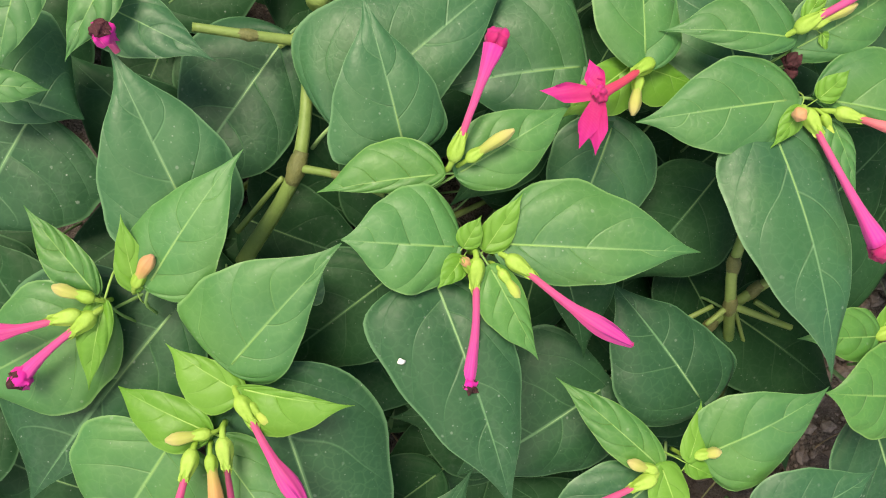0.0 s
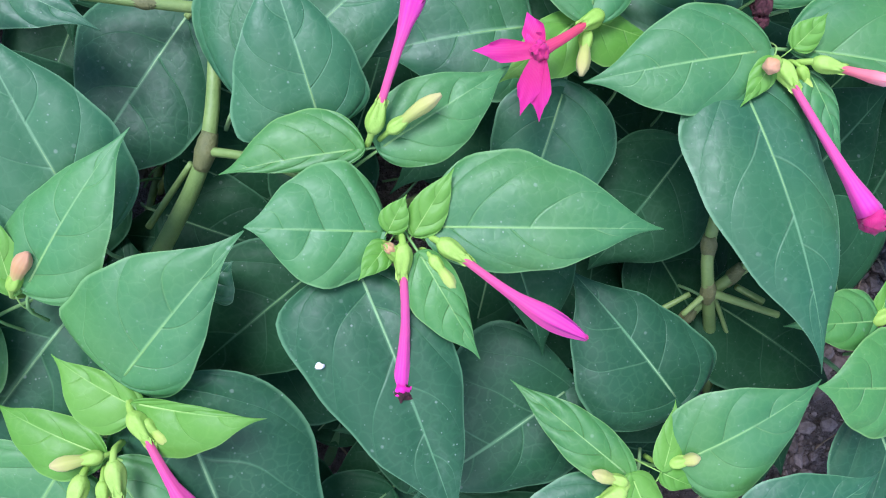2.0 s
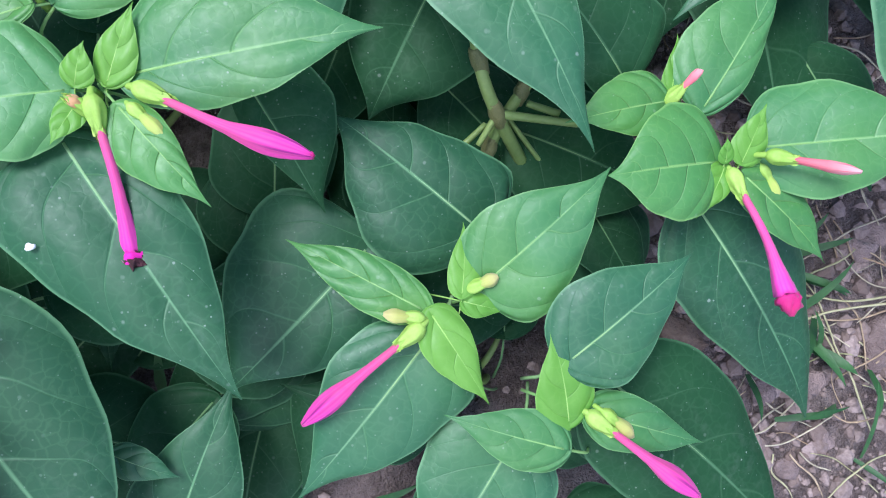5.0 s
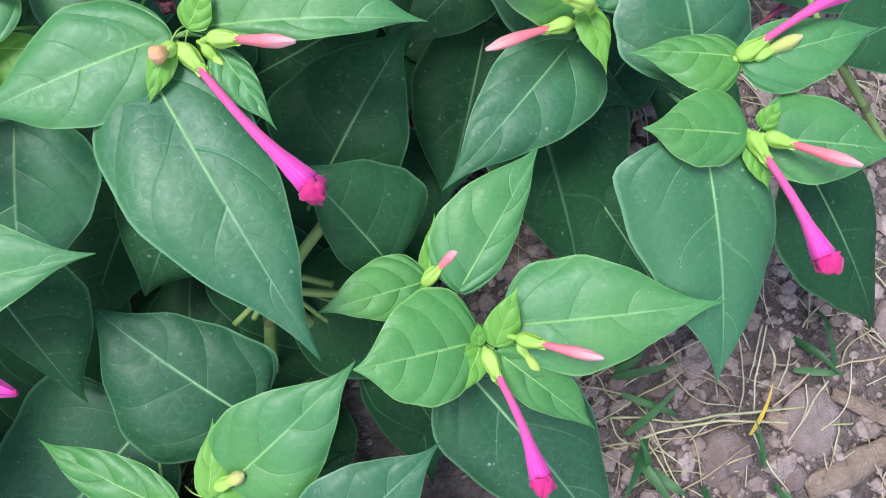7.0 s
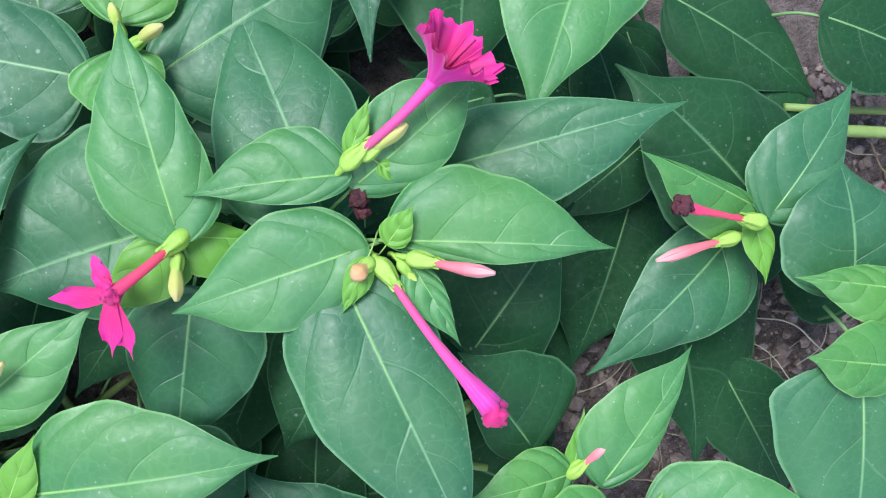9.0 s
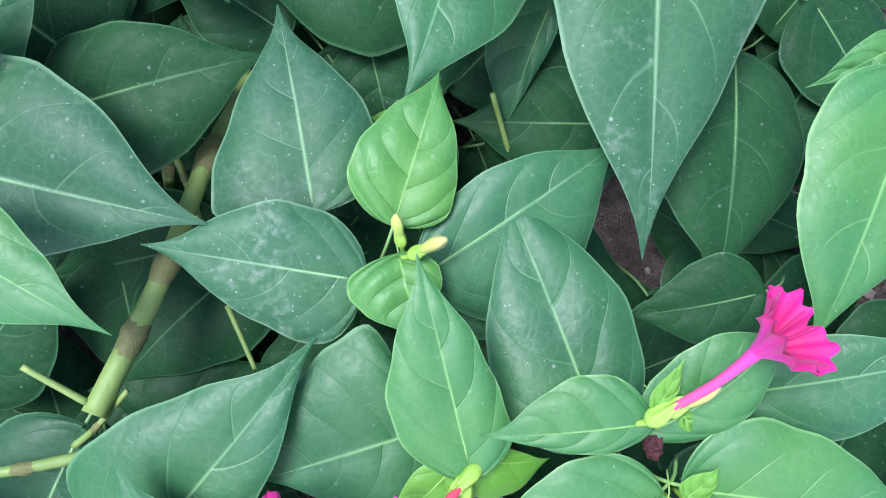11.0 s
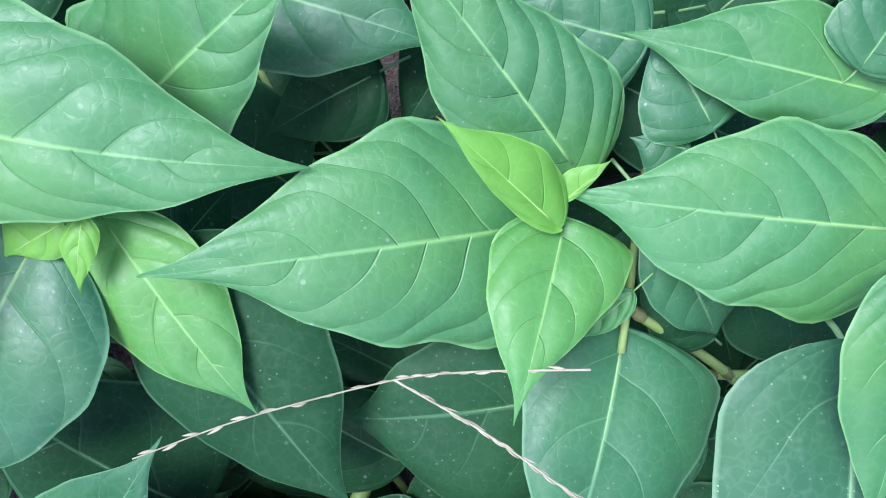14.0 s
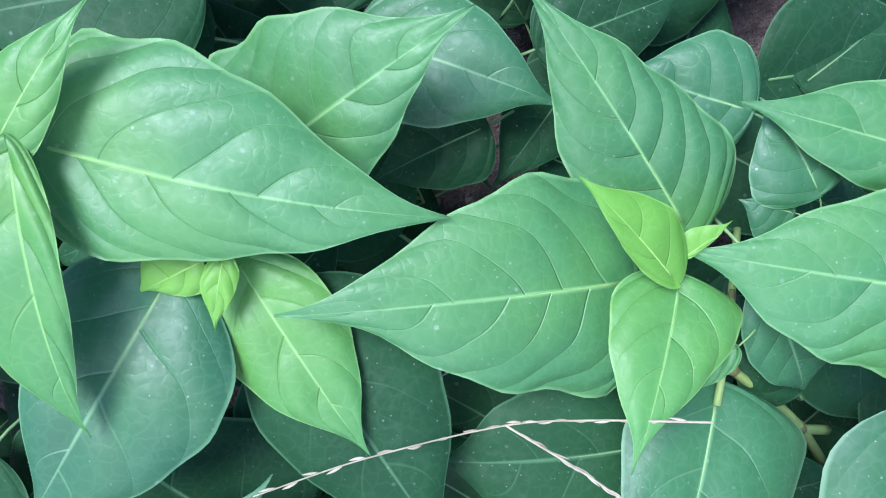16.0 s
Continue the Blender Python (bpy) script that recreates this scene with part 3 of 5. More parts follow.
def build_ground():
    mat, nt, sh, out = fresh("crumbly_soil")
    pos = node(nt, "ShaderNodeTexCoord").outputs["Object"]
    n1, n2, n3 = noise_at(nt, pos, 22.0, 5.0), noise_at(nt, pos, 140.0, 6.0, 0.7), noise_at(nt, pos, 900.0, 3.0)
    col = mixc(nt, ramp(nt, n1, 0.35, 0.65, 0.0, 1.0), (0.18, 0.132, 0.118), (0.32, 0.252, 0.228))
    col = mixc(nt, ramp(nt, n2, 0.42, 0.62, 0.0, 0.70), col, (0.075, 0.052, 0.043))
    col = mixc(nt, ramp(nt, n3, 0.58, 0.75, 0.0, 0.6), col, (0.38, 0.32, 0.28))
    nt.links.new(col, sh.inputs["Base Color"])
    sh.inputs["Roughness"].default_value = 0.95
    bump(nt, sh, M(nt, "ADD", M(nt, "MULTIPLY", n2, 1.5), n3), 1.0, 0.006)
    n = 150
    xs = np.sinh(np.linspace(-1, 1, n + 1) * 6.5) / math.sinh(6.5) * 40 + 0.2
    ys = np.sinh(np.linspace(-1, 1, n + 1) * 6.5) / math.sinh(6.5) * 40 + 0.1
    verts = [(x, y, height(x, y)) for y in ys for x in xs]
    faces = [(j * (n + 1) + i, j * (n + 1) + i + 1, (j + 1) * (n + 1) + i + 1, (j + 1) * (n + 1) + i) for j in range(n) for i in range(n)]
    me = bpy.data.meshes.new("ground")
    me.from_pydata([tuple(map(float, v)) for v in verts], [], faces)
    me.shade_smooth()
    me.materials.append(mat)
    return tagged(new("ground", me), "bare reddish-brown crumbly garden soil", "ground", "", "structure")


ground = build_ground()

def filler_understory(plant, cx, cy, n, spread, z0, z1, aim=(0.0, 360.0)):
    """Old dark leaves and their stems, added low round a shoot's foot to deepen its shade."""
    rng = random.Random(int(cx * 977 + cy * 3571 + n))
    for i in range(n):
        ang = radians(rng.uniform(*aim))
        r = rng.uniform(0.006, spread)
        b = Vector((cx + math.cos(ang) * r, cy + math.sin(ang) * r, rng.uniform(z0, z1)))
        ln = rng.uniform(0.045, 0.068)
        ang += rng.uniform(-0.7, 0.7)
        t = b + Vector((math.cos(ang) * ln, math.sin(ang) * ln, rng.uniform(-0.016, 0.004)))
        t.z = max(t.z, height(t.x, t.y) + 0.004)
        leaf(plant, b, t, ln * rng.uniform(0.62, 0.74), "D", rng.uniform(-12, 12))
        if i % 3 == 0:
            foot = (cx + rng.uniform(-0.008, 0.008), cy + rng.uniform(-0.008, 0.008))
            stalk(plant, [(*foot, height(*foot) - 0.002), ((foot[0] + b.x) / 2, (foot[1] + b.y) / 2, b.z * 0.6), b - Vector((0, 0, 0.004))], 0.0018, 0.0010)


def filler_undergrowth(plants, n, x0, x1, y0, y1, z0, z1, seed):
    """Old dark leaves scattered as filler so the gaps go dark; each belongs to the shoot whose foot is nearest."""
    rng = random.Random(seed)
    for i in range(n):
        x, y = rng.uniform(x0, x1), rng.uniform(y0, y1)
        if x > 0.245 and y < 0.02 or x > 0.20 and y < -0.12 or x > 0.30:
            continue
        plant = min(plants, key=lambda q: (WORLD[q].translation.xy - Vector((x, y))).length)
        away = Vector((x, y)) - WORLD[plant].translation.xy
        ang = math.atan2(away.y, away.x) + rng.uniform(-1.2, 1.2)
        ln = rng.uniform(0.045, 0.070)
        b = Vector((x, y, rng.uniform(z0, z1)))
        t = b + Vector((math.cos(ang) * ln, math.sin(ang) * ln, rng.uniform(-0.018, 0.006)))
        t.z = max(t.z, height(t.x, t.y) + 0.004)
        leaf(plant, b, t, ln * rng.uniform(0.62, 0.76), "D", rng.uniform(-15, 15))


DRY = plain_material("dry_straw", (0.22, 0.15, 0.09), (0.44, 0.34, 0.22), 200, 0.75, 0.5)
PALE = plain_material("bleached_straw", (0.30, 0.26, 0.17), (0.52, 0.47, 0.34), 250, 0.75, 0.5)
GREENISH = plain_material("half_dry_straw", (0.24, 0.24, 0.11), (0.46, 0.43, 0.25), 200, 0.65, 0.4)
GRASS = plain_material("grass_blade", (0.020, 0.075, 0.020), (0.045, 0.13, 0.035), 120, 0.5, 0.3, clear=0.15)
YELLOW = plain_material("yellow_blade", (0.45, 0.30, 0.03), (0.60, 0.45, 0.07), 120, 0.55, 0.3, clear=0.15)
WOOD = plain_material("weathered_wood", (0.12, 0.080, 0.060), (0.30, 0.22, 0.17), 90, 0.85, 0.9, 0.002)
ROCK = plain_material("pink_grey_stone", (0.165, 0.120, 0.108), (0.32, 0.245, 0.225), 140, 0.9, 0.8, 0.0025)
WHITE = plain_material("white_speck", (0.70, 0.70, 0.64), (0.80, 0.80, 0.76), 300, 0.7, 0.3)


def thing(name, bm, material, label, category, group="", m=None, kind=""):
    return tagged(part(name, bm, material, None, "", m or Matrix()), label, category, group, kind)


def straw(points, r, material=DRY, knots=True):
    """A thin dry stalk lying on the soil, with a few joints."""
    bm = bmesh.new()
    line = spline(points, 22)
    for i, q in enumerate(line):
        q += noise.noise_vector(Vector((q.x * 45, q.y * 45, points[0][0] * 50))) * 0.0030 * math.sin(math.pi * i / 22)
    r *= 0.52
    tube(bm, line, [r, r * 0.9, r * 1.1, r * 0.7], 6, 0, 5, 0.35, points[0][0] * 90)
    label = {"dry_straw": "brittle tan grass stalk lying on the soil", "bleached_straw": "bleached pale straw lying on the soil", "half_dry_straw": "half-dry jointed green grass runner on soil"}[material.name]
    return thing("dry_stalk", bm, material, label, "dry stalk", "dry stalks on the soil")


def blade(bm, a, b, width, lift):
    a, b = Vector(a), Vector(b)
    side = (b - a).cross(Vector((0, 0, 1))).normalized()
    rows = []
    for i in range(9):
        s = i / 8
        p = a.lerp(b, s) + Vector((0, 0, lift * math.sin(math.pi * s * 0.8)))
        w = width / 2.6 * (1 - s ** 2.2) * (0.6 + 0.4 * min(1, s * 4))
        rows.append([bm.verts.new(p - side * w), bm.verts.new(p - Vector((0, 0, w * 0.3))), bm.verts.new(p + side * w)])
    for r0, r1 in zip(rows, rows[1:]):
        for k in range(2):
            bm.faces.new((r0[k], r0[k + 1], r1[k + 1], r1[k]))


def litter(n, x0, x1, y0, y1, seed):
    """Fine broken straws strewn over the soil."""
    rng = random.Random(seed)
    for i in range(n):
        x, y, ang, ln = rng.uniform(x0, x1), rng.uniform(y0, y1), rng.uniform(0, 6.28), rng.uniform(0.012, 0.05)
        pts = []
        for k in (-0.5, 0.0, 0.5):
            u, v = x + math.cos(ang + k * 0.5) * ln * k, y + math.sin(ang + k * 0.5) * ln * k
            pts.append((u, v, height(u, v) + rng.uniform(0.001, 0.006)))
        straw(pts, rng.uniform(0.0004, 0.0009), rng.choice([DRY, PALE, PALE, GREENISH]))


def grass(a, b, width=0.0028, lift=0.006, material=GRASS):
    bm = bmesh.new()
    blade(bm, a, b, width, lift)
    return thing("wild_grass", bm, material, "yellowed grass blade standing in the soil" if material is YELLOW else "dark green grass blade growing from the soil", "grass", "grass blades")


def lump(bm, centre, size, squash, seed, rough=0.35, detail=2):
    made = bmesh.ops.create_icosphere(bm, subdivisions=detail, radius=size)["verts"]
    for v in made:
        d = noise.noise_vector(v.co * (1.1 / size) + Vector((seed, seed * 2, 0))) * size * rough
        v.co += d
        v.co.z *= squash
        v.co += Vector(centre)


def stone(p, size, squash=0.6, seed=1.0):
    bm = bmesh.new()
    lump(bm, (0, 0, 0), size, squash, seed, 0.45, 3)
    return thing("stone", bm, ROCK, "pinkish-grey rough stone half sunk in soil", "stone", "stones", Matrix.Translation((p[0], p[1], height(p[0], p[1]) + size * squash * 0.25)))


def chip(a, b, width, thick=0.004, seed=1.0):
    """A weathered splinter of wood with a ragged edge."""
    m, length = frame_from(a, b)
    bm = bmesh.new()
    bmesh.ops.create_grid(bm, x_segments=6, y_segments=14, size=0.5)
    for v in bm.verts:
        s = v.co.y + 0.5
        taper = 0.65 + 0.5 * math.sin(math.pi * min(1, s * 0.9 + 0.1)) + 0.25 * noise.noise(Vector((s * 5, seed, v.co.x > 0)))
        z = thick * (0.5 - abs(v.co.x)) * 1.4 + thick * 0.6 * noise.noise(Vector((v.co.x * 6, s * 4, seed)))
        v.co = Vector((v.co.x * width * taper, s * length, z))
    ret = bmesh.ops.extrude_face_region(bm, geom=bm.faces[:])
    for e in ret["geom"]:
        if isinstance(e, bmesh.types.BMVert):
            e.co.z -= thick
    bmesh.ops.recalc_face_normals(bm, faces=bm.faces[:])
    return thing("wood_chip", bm, WOOD, "weathered brown wood chip lying on the soil", "wood chip", "wood chips", m)


def gravel():
    """Crumbs of earth and small stones over the bare soil."""
    rng = random.Random(11)
    base = bmesh.new()
    bmesh.ops.create_icosphere(base, subdivisions=1, radius=1.0)
    bv = np.array([v.co[:] for v in base.verts])
    bf = np.array([[v.index for v in f.verts] for f in base.faces])
    base.free()
    verts, faces, n = [], [], 0
    for i in range(7000):
        if i < 5800:
            x, y = rng.uniform(0.24, 0.52), rng.uniform(-0.27, 0.10)
        else:
            x, y = rng.uniform(-0.14, 0.30), rng.uniform(-0.20, 0.40)
        r = 0.0009 + 0.0042 * rng.random() ** 4
        v = bv * (1 + np.array([rng.uniform(-0.25, 0.25) for _ in range(len(bv))]))[:, None] * np.array([rng.uniform(0.7, 1.2), rng.uniform(0.7, 1.2), rng.uniform(0.5, 0.8)]) * r
        verts.append(v + np.array([x, y, height(x, y) + r * 0.25]))
        faces.append(bf + n)
        n += len(bv)
    me = bpy.data.meshes.new("gravel")
    me.from_pydata(np.concatenate(verts).tolist(), [], np.concatenate(faces).tolist())
    mat, nt, sh, out = fresh("earth_crumbs")
    isl = node(nt, "ShaderNodeNewGeometry").outputs["Random Per Island"]
    pos = node(nt, "ShaderNodeTexCoord").outputs["Object"]
    n2 = noise_at(nt, pos, 500.0, 4.0)
    col = mixc(nt, isl, (0.15, 0.108, 0.092), (0.35, 0.275, 0.25))
    col = mixc(nt, ramp(nt, n2, 0.4, 0.7, 0.0, 0.6), col, (0.11, 0.075, 0.06))
    nt.links.new(col, sh.inputs["Base Color"])
    sh.inputs["Roughness"].default_value = 0.95
    bump(nt, sh, n2, 0.6, 0.001)
    me.materials.append(mat)
    return tagged(new("gravel", me), "small reddish-grey clods and gravel on the soil", "gravel", "", "stuff")


def seed_stalk(points, r, first=0.0):
    """A dry grass flower stalk: a wiry stem with pale spikelets pressed along it."""
    line = spline(points, 40)
    bm = bmesh.new()
    tube(bm, line, [r, r * 0.8, r * 0.6], 6)
    ob = thing("grass_seed_stalk", bm, PALE, "dry bleached grass seed stalk lying over the leaves", "grass", "grass seed stalks")
    rng = random.Random(int(points[0][0] * 1e4))
    spike = 0.00042 if first == 0.0 else 0.00024
    for i in range(1, 40):
        if i / 40 < first or first == 0.0 and i % 2:
            continue
        d = (line[min(i + 1, 40)] - line[i - 1]).normalized()
        up = d.orthogonal().normalized()
        o = Matrix.Rotation(rng.uniform(0, 6.28), 3, d) @ up
        p = line[i] + o * r * 1.0
        sp = bmesh.new()
        tube(sp, spline([p, p + d * 0.0022 + o * 0.0003, p + d * 0.0042 + o * rng.uniform(0.0, 0.0008)], 5), [0.0001, spike, spike * 0.9, 0.00005], 6)
        part("spikelet", sp, PALE, ob, "", Matrix())
    return ob


LABELS = {
    "A": "leafy green plant with pale pink-tubed flowers on jointed stems",
    "B": "green plant with heart-shaped leaves and bright pink closed flowers",
    "C": "green plant with hot-pink open flowers among broad leaves",
    "D": "green plant with long pink flowers and one withered stalk",
    "E": "green plant with a magenta trumpet flower over a broad leaf",
    "F": "green plant with one pink bud above dark old leaves",
    "G": "low green plant with a pink bud beside bare soil",
    "H": "green plant with coral buds and a closing magenta flower",
    "J": "group of dark old leaves low under the flowers",
    "K": "green plant with coral buds and a withered flower",
    "M": "green plant with coral and magenta flowers beside bare soil",
    "N": "leafy plant with large dusty dark-green leaves, hardly in flower",
    "P": "fresh green plant with large bright leaves and no flowers",
}

# ---- shoots ----

# shoot a
A = shrub(-0.057, 0.020, LABELS["A"])
leaf(A, (-0.0339, 0.0042, 0.0840), (-0.0595, 0.0619, 0.0980), 0.0484, "M", 0, shape=(0.0255, 0.0210, 0.21, 0.25, 0.29, 0.66, 0.001))
leaf(A, (-0.0476, -0.0110, 0.0920), (-0.0189, 0.0314, 0.1000), 0.0354, "T", -15, shape=(0.0156, 0.0163, 0.23, 0.18, 0.25, 0.47, 0.003))
leaf(A, (-0.0220, -0.0380, 0.0960), (0.0124, 0.0010, 0.1100), 0.0484, "T", 0, 0.7, -0.2, shape=(0.0261, 0.0146, 0.10, 0.14, 0.69, 0.14, -0.011))
leaf(A, (-0.0667, -0.0145, 0.0860), (-0.0888, 0.0133, 0.0840), 0.0211, "F", 0, shape=(0.0081, 0.0057, 0.29, 0.28, 0.44, 0.48, 0.008))
leaf(A, (-0.0530, -0.0135, 0.0890), (-0.0571, 0.0102, 0.0930), 0.0106, "Y", 0, shape=(0.0052, 0.0053, 0.25, 0.26, 0.40, 0.43, 0.000))
leaf(A, (-0.0638, -0.0192, 0.0860), (-0.0697, -0.0485, 0.0800), 0.0140, "Y", 0, shape=(0.0045, 0.0065, 0.26, 0.25, 0.40, 0.40, -0.001))
leaf(A, (-0.0657, -0.0227, 0.0760), (-0.1143, -0.0491, 0.0660), 0.0413, "T", 0, shape=(0.0249, 0.0200, 0.43, 0.34, 0.44, 0.47, 0.000))
leaf(A, (-0.0456, -0.0242, 0.0680), (-0.0960, -0.0918, 0.0560), 0.0472, "G", 0, shape=(0.0236, 0.0484, 0.25, 0.33, 0.40, 0.78, 0.018))
leaf(A, (-0.0085, 0.0765, 0.0560), (-0.0469, 0.0206, 0.0510), 0.0554, "G", 0, shape=(0.0238, 0.0277, 0.49, 0.25, 0.71, 0.40, -0.008))
leaf(A, (-0.0923, 0.0452, 0.0660), (-0.1167, 0.0031, 0.0560), 0.0454, "G", 0, shape=(0.0337, 0.0227, 0.31, 0.25, 0.76, 0.40, 0.000))
leaf(A, (-0.1069, 0.0522, 0.0810), (-0.0744, 0.0441, 0.0680), 0.0386, "M", 0, shape=(0.0329, 0.0085, 0.36, 0.31, 0.86, 0.68, -0.007))
leaf(A, (-0.0981, 0.0504, 0.0910), (-0.0795, 0.0504, 0.0860), 0.0099, "T", 0, shape=(0.0058, 0.0053, 0.24, 0.25, 0.37, 0.40, 0.000))
leaf(A, (-0.0851, 0.0866, 0.0960), (-0.0940, 0.0545, 0.0910), 0.0229, "T", 0, shape=(0.0088, 0.0115, 0.27, 0.25, 0.54, 0.40, 0.002))
leaf(A, (-0.0591, 0.0859, 0.0980), (-0.0742, 0.0584, 0.0920), 0.0187, "T", 0, shape=(0.0075, 0.0082, 0.26, 0.23, 0.48, 0.31, -0.004))
leaf(A, (-0.0654, 0.0796, 0.0860), (-0.0282, 0.0614, 0.0900), 0.0250, "M", 0, shape=(0.0103, 0.0131, 0.26, 0.24, 0.46, 0.29, 0.002))
leaf(A, (-0.0013, -0.0150, 0.0860), (0.0077, -0.0069, 0.0910), 0.0172, "M", 0)
flower(A, (-0.0739, -0.0229, 0.0880), (-0.1046, -0.0292, 0.0860), "bud")
flower(A, (-0.0688, -0.0245, 0.0880), (-0.0890, -0.0425, 0.0840), "wilted")
flower(A, (-0.0685, -0.0162, 0.0890), (-0.0787, -0.0129, 0.0880), "yellow")
flower(A, (-0.0515, -0.0107, 0.0920), (-0.0465, -0.0028, 0.0960), "orange")
flower(A, (-0.0564, 0.0604, 0.1000), (-0.0595, 0.0648, 0.1040), "wilted")
stem(A, [(-0.0225, -0.0060, 0.0460), (-0.0019, 0.0288, 0.0700), (0.0026, 0.0724, 0.0700)], 0.0032, 0.002)
stem(A, [(0.0020, 0.0749, 0.0680), (-0.0188, 0.0754, 0.0720), (-0.0378, 0.0766, 0.0740)], 0.002, 0.0016)
stem(A, [(-0.0246, 0.0061, 0.0460), (-0.0070, 0.0254, 0.0660)], 0.0012, 0.001)
stem(A, [(-0.0019, 0.0288, 0.0700), (0.0130, 0.0253, 0.0780), (0.0285, 0.0185, 0.0840)], 0.0016, 0.0012)
stem(A, [(-0.0085, 0.0755, 0.0580), (0.0020, 0.0822, 0.0640), (0.0152, 0.0933, 0.0680)], 0.0012, 0.0009)
filler_understory(A, -0.03, 0.03, 7, 0.05, 0.02, 0.045)

# shoot d
D = shrub(-0.025, -0.062, LABELS["D"])
leaf(D, (-0.0204, -0.0470, 0.0940), (-0.0440, -0.0318, 0.0880), 0.0207, "Y", 0, shape=(0.0121, 0.0051, 0.25, 0.21, 0.38, 0.26, -0.008))
leaf(D, (-0.0298, -0.0606, 0.0920), (-0.0598, -0.0462, 0.0840), 0.0200, "Y", 0, shape=(0.0113, 0.0063, 0.34, 0.34, 0.78, 0.62, 0.000))
leaf(D, (-0.0179, -0.0460, 0.0980), (0.0169, -0.0508, 0.1060), 0.0167, "Y", 0, shape=(0.0025, 0.0135, 0.25, 0.30, 0.40, 0.45, 0.020))
leaf(D, (-0.0424, -0.0653, 0.0860), (-0.0645, -0.1014, 0.0760), 0.0521, "T", 0, shape=(0.0261, 0.0282, 0.25, 0.33, 0.40, 0.79, 0.008))
leaf(D, (-0.0270, -0.0656, 0.0900), (0.0039, -0.1074, 0.0950), 0.0243, "T", 0, shape=(0.0118, 0.0085, 0.26, 0.29, 0.64, 0.71, 0.003))
leaf(D, (-0.0089, -0.0485, 0.0880), (0.0207, -0.1415, 0.0680), 0.0591, "G", 0, shape=(0.0324, 0.0295, 0.26, 0.25, 0.77, 0.40, -0.004))
leaf(D, (-0.0372, -0.0884, 0.0720), (-0.0567, -0.1340, 0.0600), 0.0432, "G", 0)
flower(D, (-0.0177, -0.0514, 0.1000), (0.0025, -0.0836, 0.1060), "bud")
flower(D, (-0.0351, -0.0692, 0.0960), (-0.0441, -0.1026, 0.1020), "bud")
flower(D, (-0.0283, -0.0702, 0.0960), (-0.0260, -0.0888, 0.0960), "orange")
flower(D, (-0.0236, -0.0643, 0.1020), (-0.0193, -0.0949, 0.1000), "dead")
flower(D, (-0.0318, -0.0610, 0.0940), (-0.0428, -0.0624, 0.0940), "yellow")
flower(D, (-0.0146, -0.0521, 0.1000), (-0.0096, -0.0572, 0.1000), "green")
filler_understory(D, -0.02, -0.07, 7, 0.05, 0.015, 0.05)

# shoot b
B = shrub(0.051, 0.013, LABELS["B"])
leaf(B, (0.0342, 0.0338, 0.0940), (0.0194, 0.0821, 0.1020), 0.0438, "M", 0, shape=(0.0244, 0.0175, 0.10, 0.13, 0.43, 0.37, -0.001))
leaf(B, (0.0432, 0.0239, 0.1040), (0.0048, 0.0179, 0.0980), 0.0182, "F", 0, shape=(0.0047, 0.0140, 0.22, 0.31, 0.37, 0.52, 0.014))
leaf(B, (0.0521, 0.0252, 0.1020), (0.0901, 0.0488, 0.1040), 0.0246, "T", 0, shape=(0.0128, 0.0127, 0.25, 0.35, 0.39, 0.60, 0.003))
leaf(B, (0.0491, 0.0003, 0.1060), (0.0125, 0.0023, 0.1080), 0.0379, "T", 0, 0, shape=(0.0161, 0.0197, 0.38, 0.35, 0.57, 0.87, -0.011))
leaf(B, (0.0667, 0.0013, 0.1060), (0.1322, -0.0012, 0.1150), 0.0385, "T", 0, shape=(0.0224, 0.0132, 0.32, 0.34, 0.52, 0.28, 0.007))
leaf(B, (0.0601, 0.0003, 0.1070), (0.0712, 0.0179, 0.1110), 0.0115, "Y", 0, shape=(0.0052, 0.0059, 0.26, 0.26, 0.48, 0.42, -0.005))
leaf(B, (0.0523, 0.0007, 0.1080), (0.0574, 0.0104, 0.1110), 0.0088, "Y", 0)
leaf(B, (0.0518, -0.0036, 0.1070), (0.0432, -0.0134, 0.1090), 0.0088, "Y", 0)
leaf(B, (0.0614, -0.0072, 0.1080), (0.0777, -0.0372, 0.1080), 0.0190, "F", 0, shape=(0.0063, 0.0101, 0.24, 0.32, 0.38, 0.48, 0.007))
leaf(B, (0.0444, -0.0116, 0.1000), (0.0721, -0.0899, 0.0960), 0.0602, "G", 0, shape=(0.0172, 0.0272, 0.33, 0.10, 0.62, 0.71, -0.009))
leaf(B, (0.0283, -0.0128, 0.0800), (-0.0130, -0.0462, 0.0610), 0.0455, "D", 0)
leaf(B, (0.0143, 0.0465, 0.0820), (0.0773, 0.1032, 0.0830), 0.0518, "M", 0, shape=(0.0330, 0.0188, 0.13, 0.24, 0.55, 0.56, 0.004))
leaf(B, (0.1018, 0.0676, 0.0800), (0.0500, 0.0589, 0.0740), 0.0521, "M", 0, 0.1, shape=(0.0228, 0.0363, 0.25, 0.10, 0.35, 1.00, 0.021))
flower(B, (0.0496, 0.0319, 0.1080), (0.0606, 0.0645, 0.1140), "trumpet")
flower(B, (0.0556, 0.0302, 0.1080), (0.0678, 0.0383, 0.1120), "yellow")
flower(B, (0.0558, -0.0075, 0.1100), (0.0549, -0.0451, 0.1020), "wilted")
flower(B, (0.0695, -0.0053, 0.1100), (0.1060, -0.0316, 0.1180), "bud")
flower(B, (0.0655, -0.0094, 0.1090), (0.0707, -0.0169, 0.1090), "green")
flower(B, (0.0538, -0.0061, 0.1100), (0.0506, -0.0035, 0.1130), "orange")
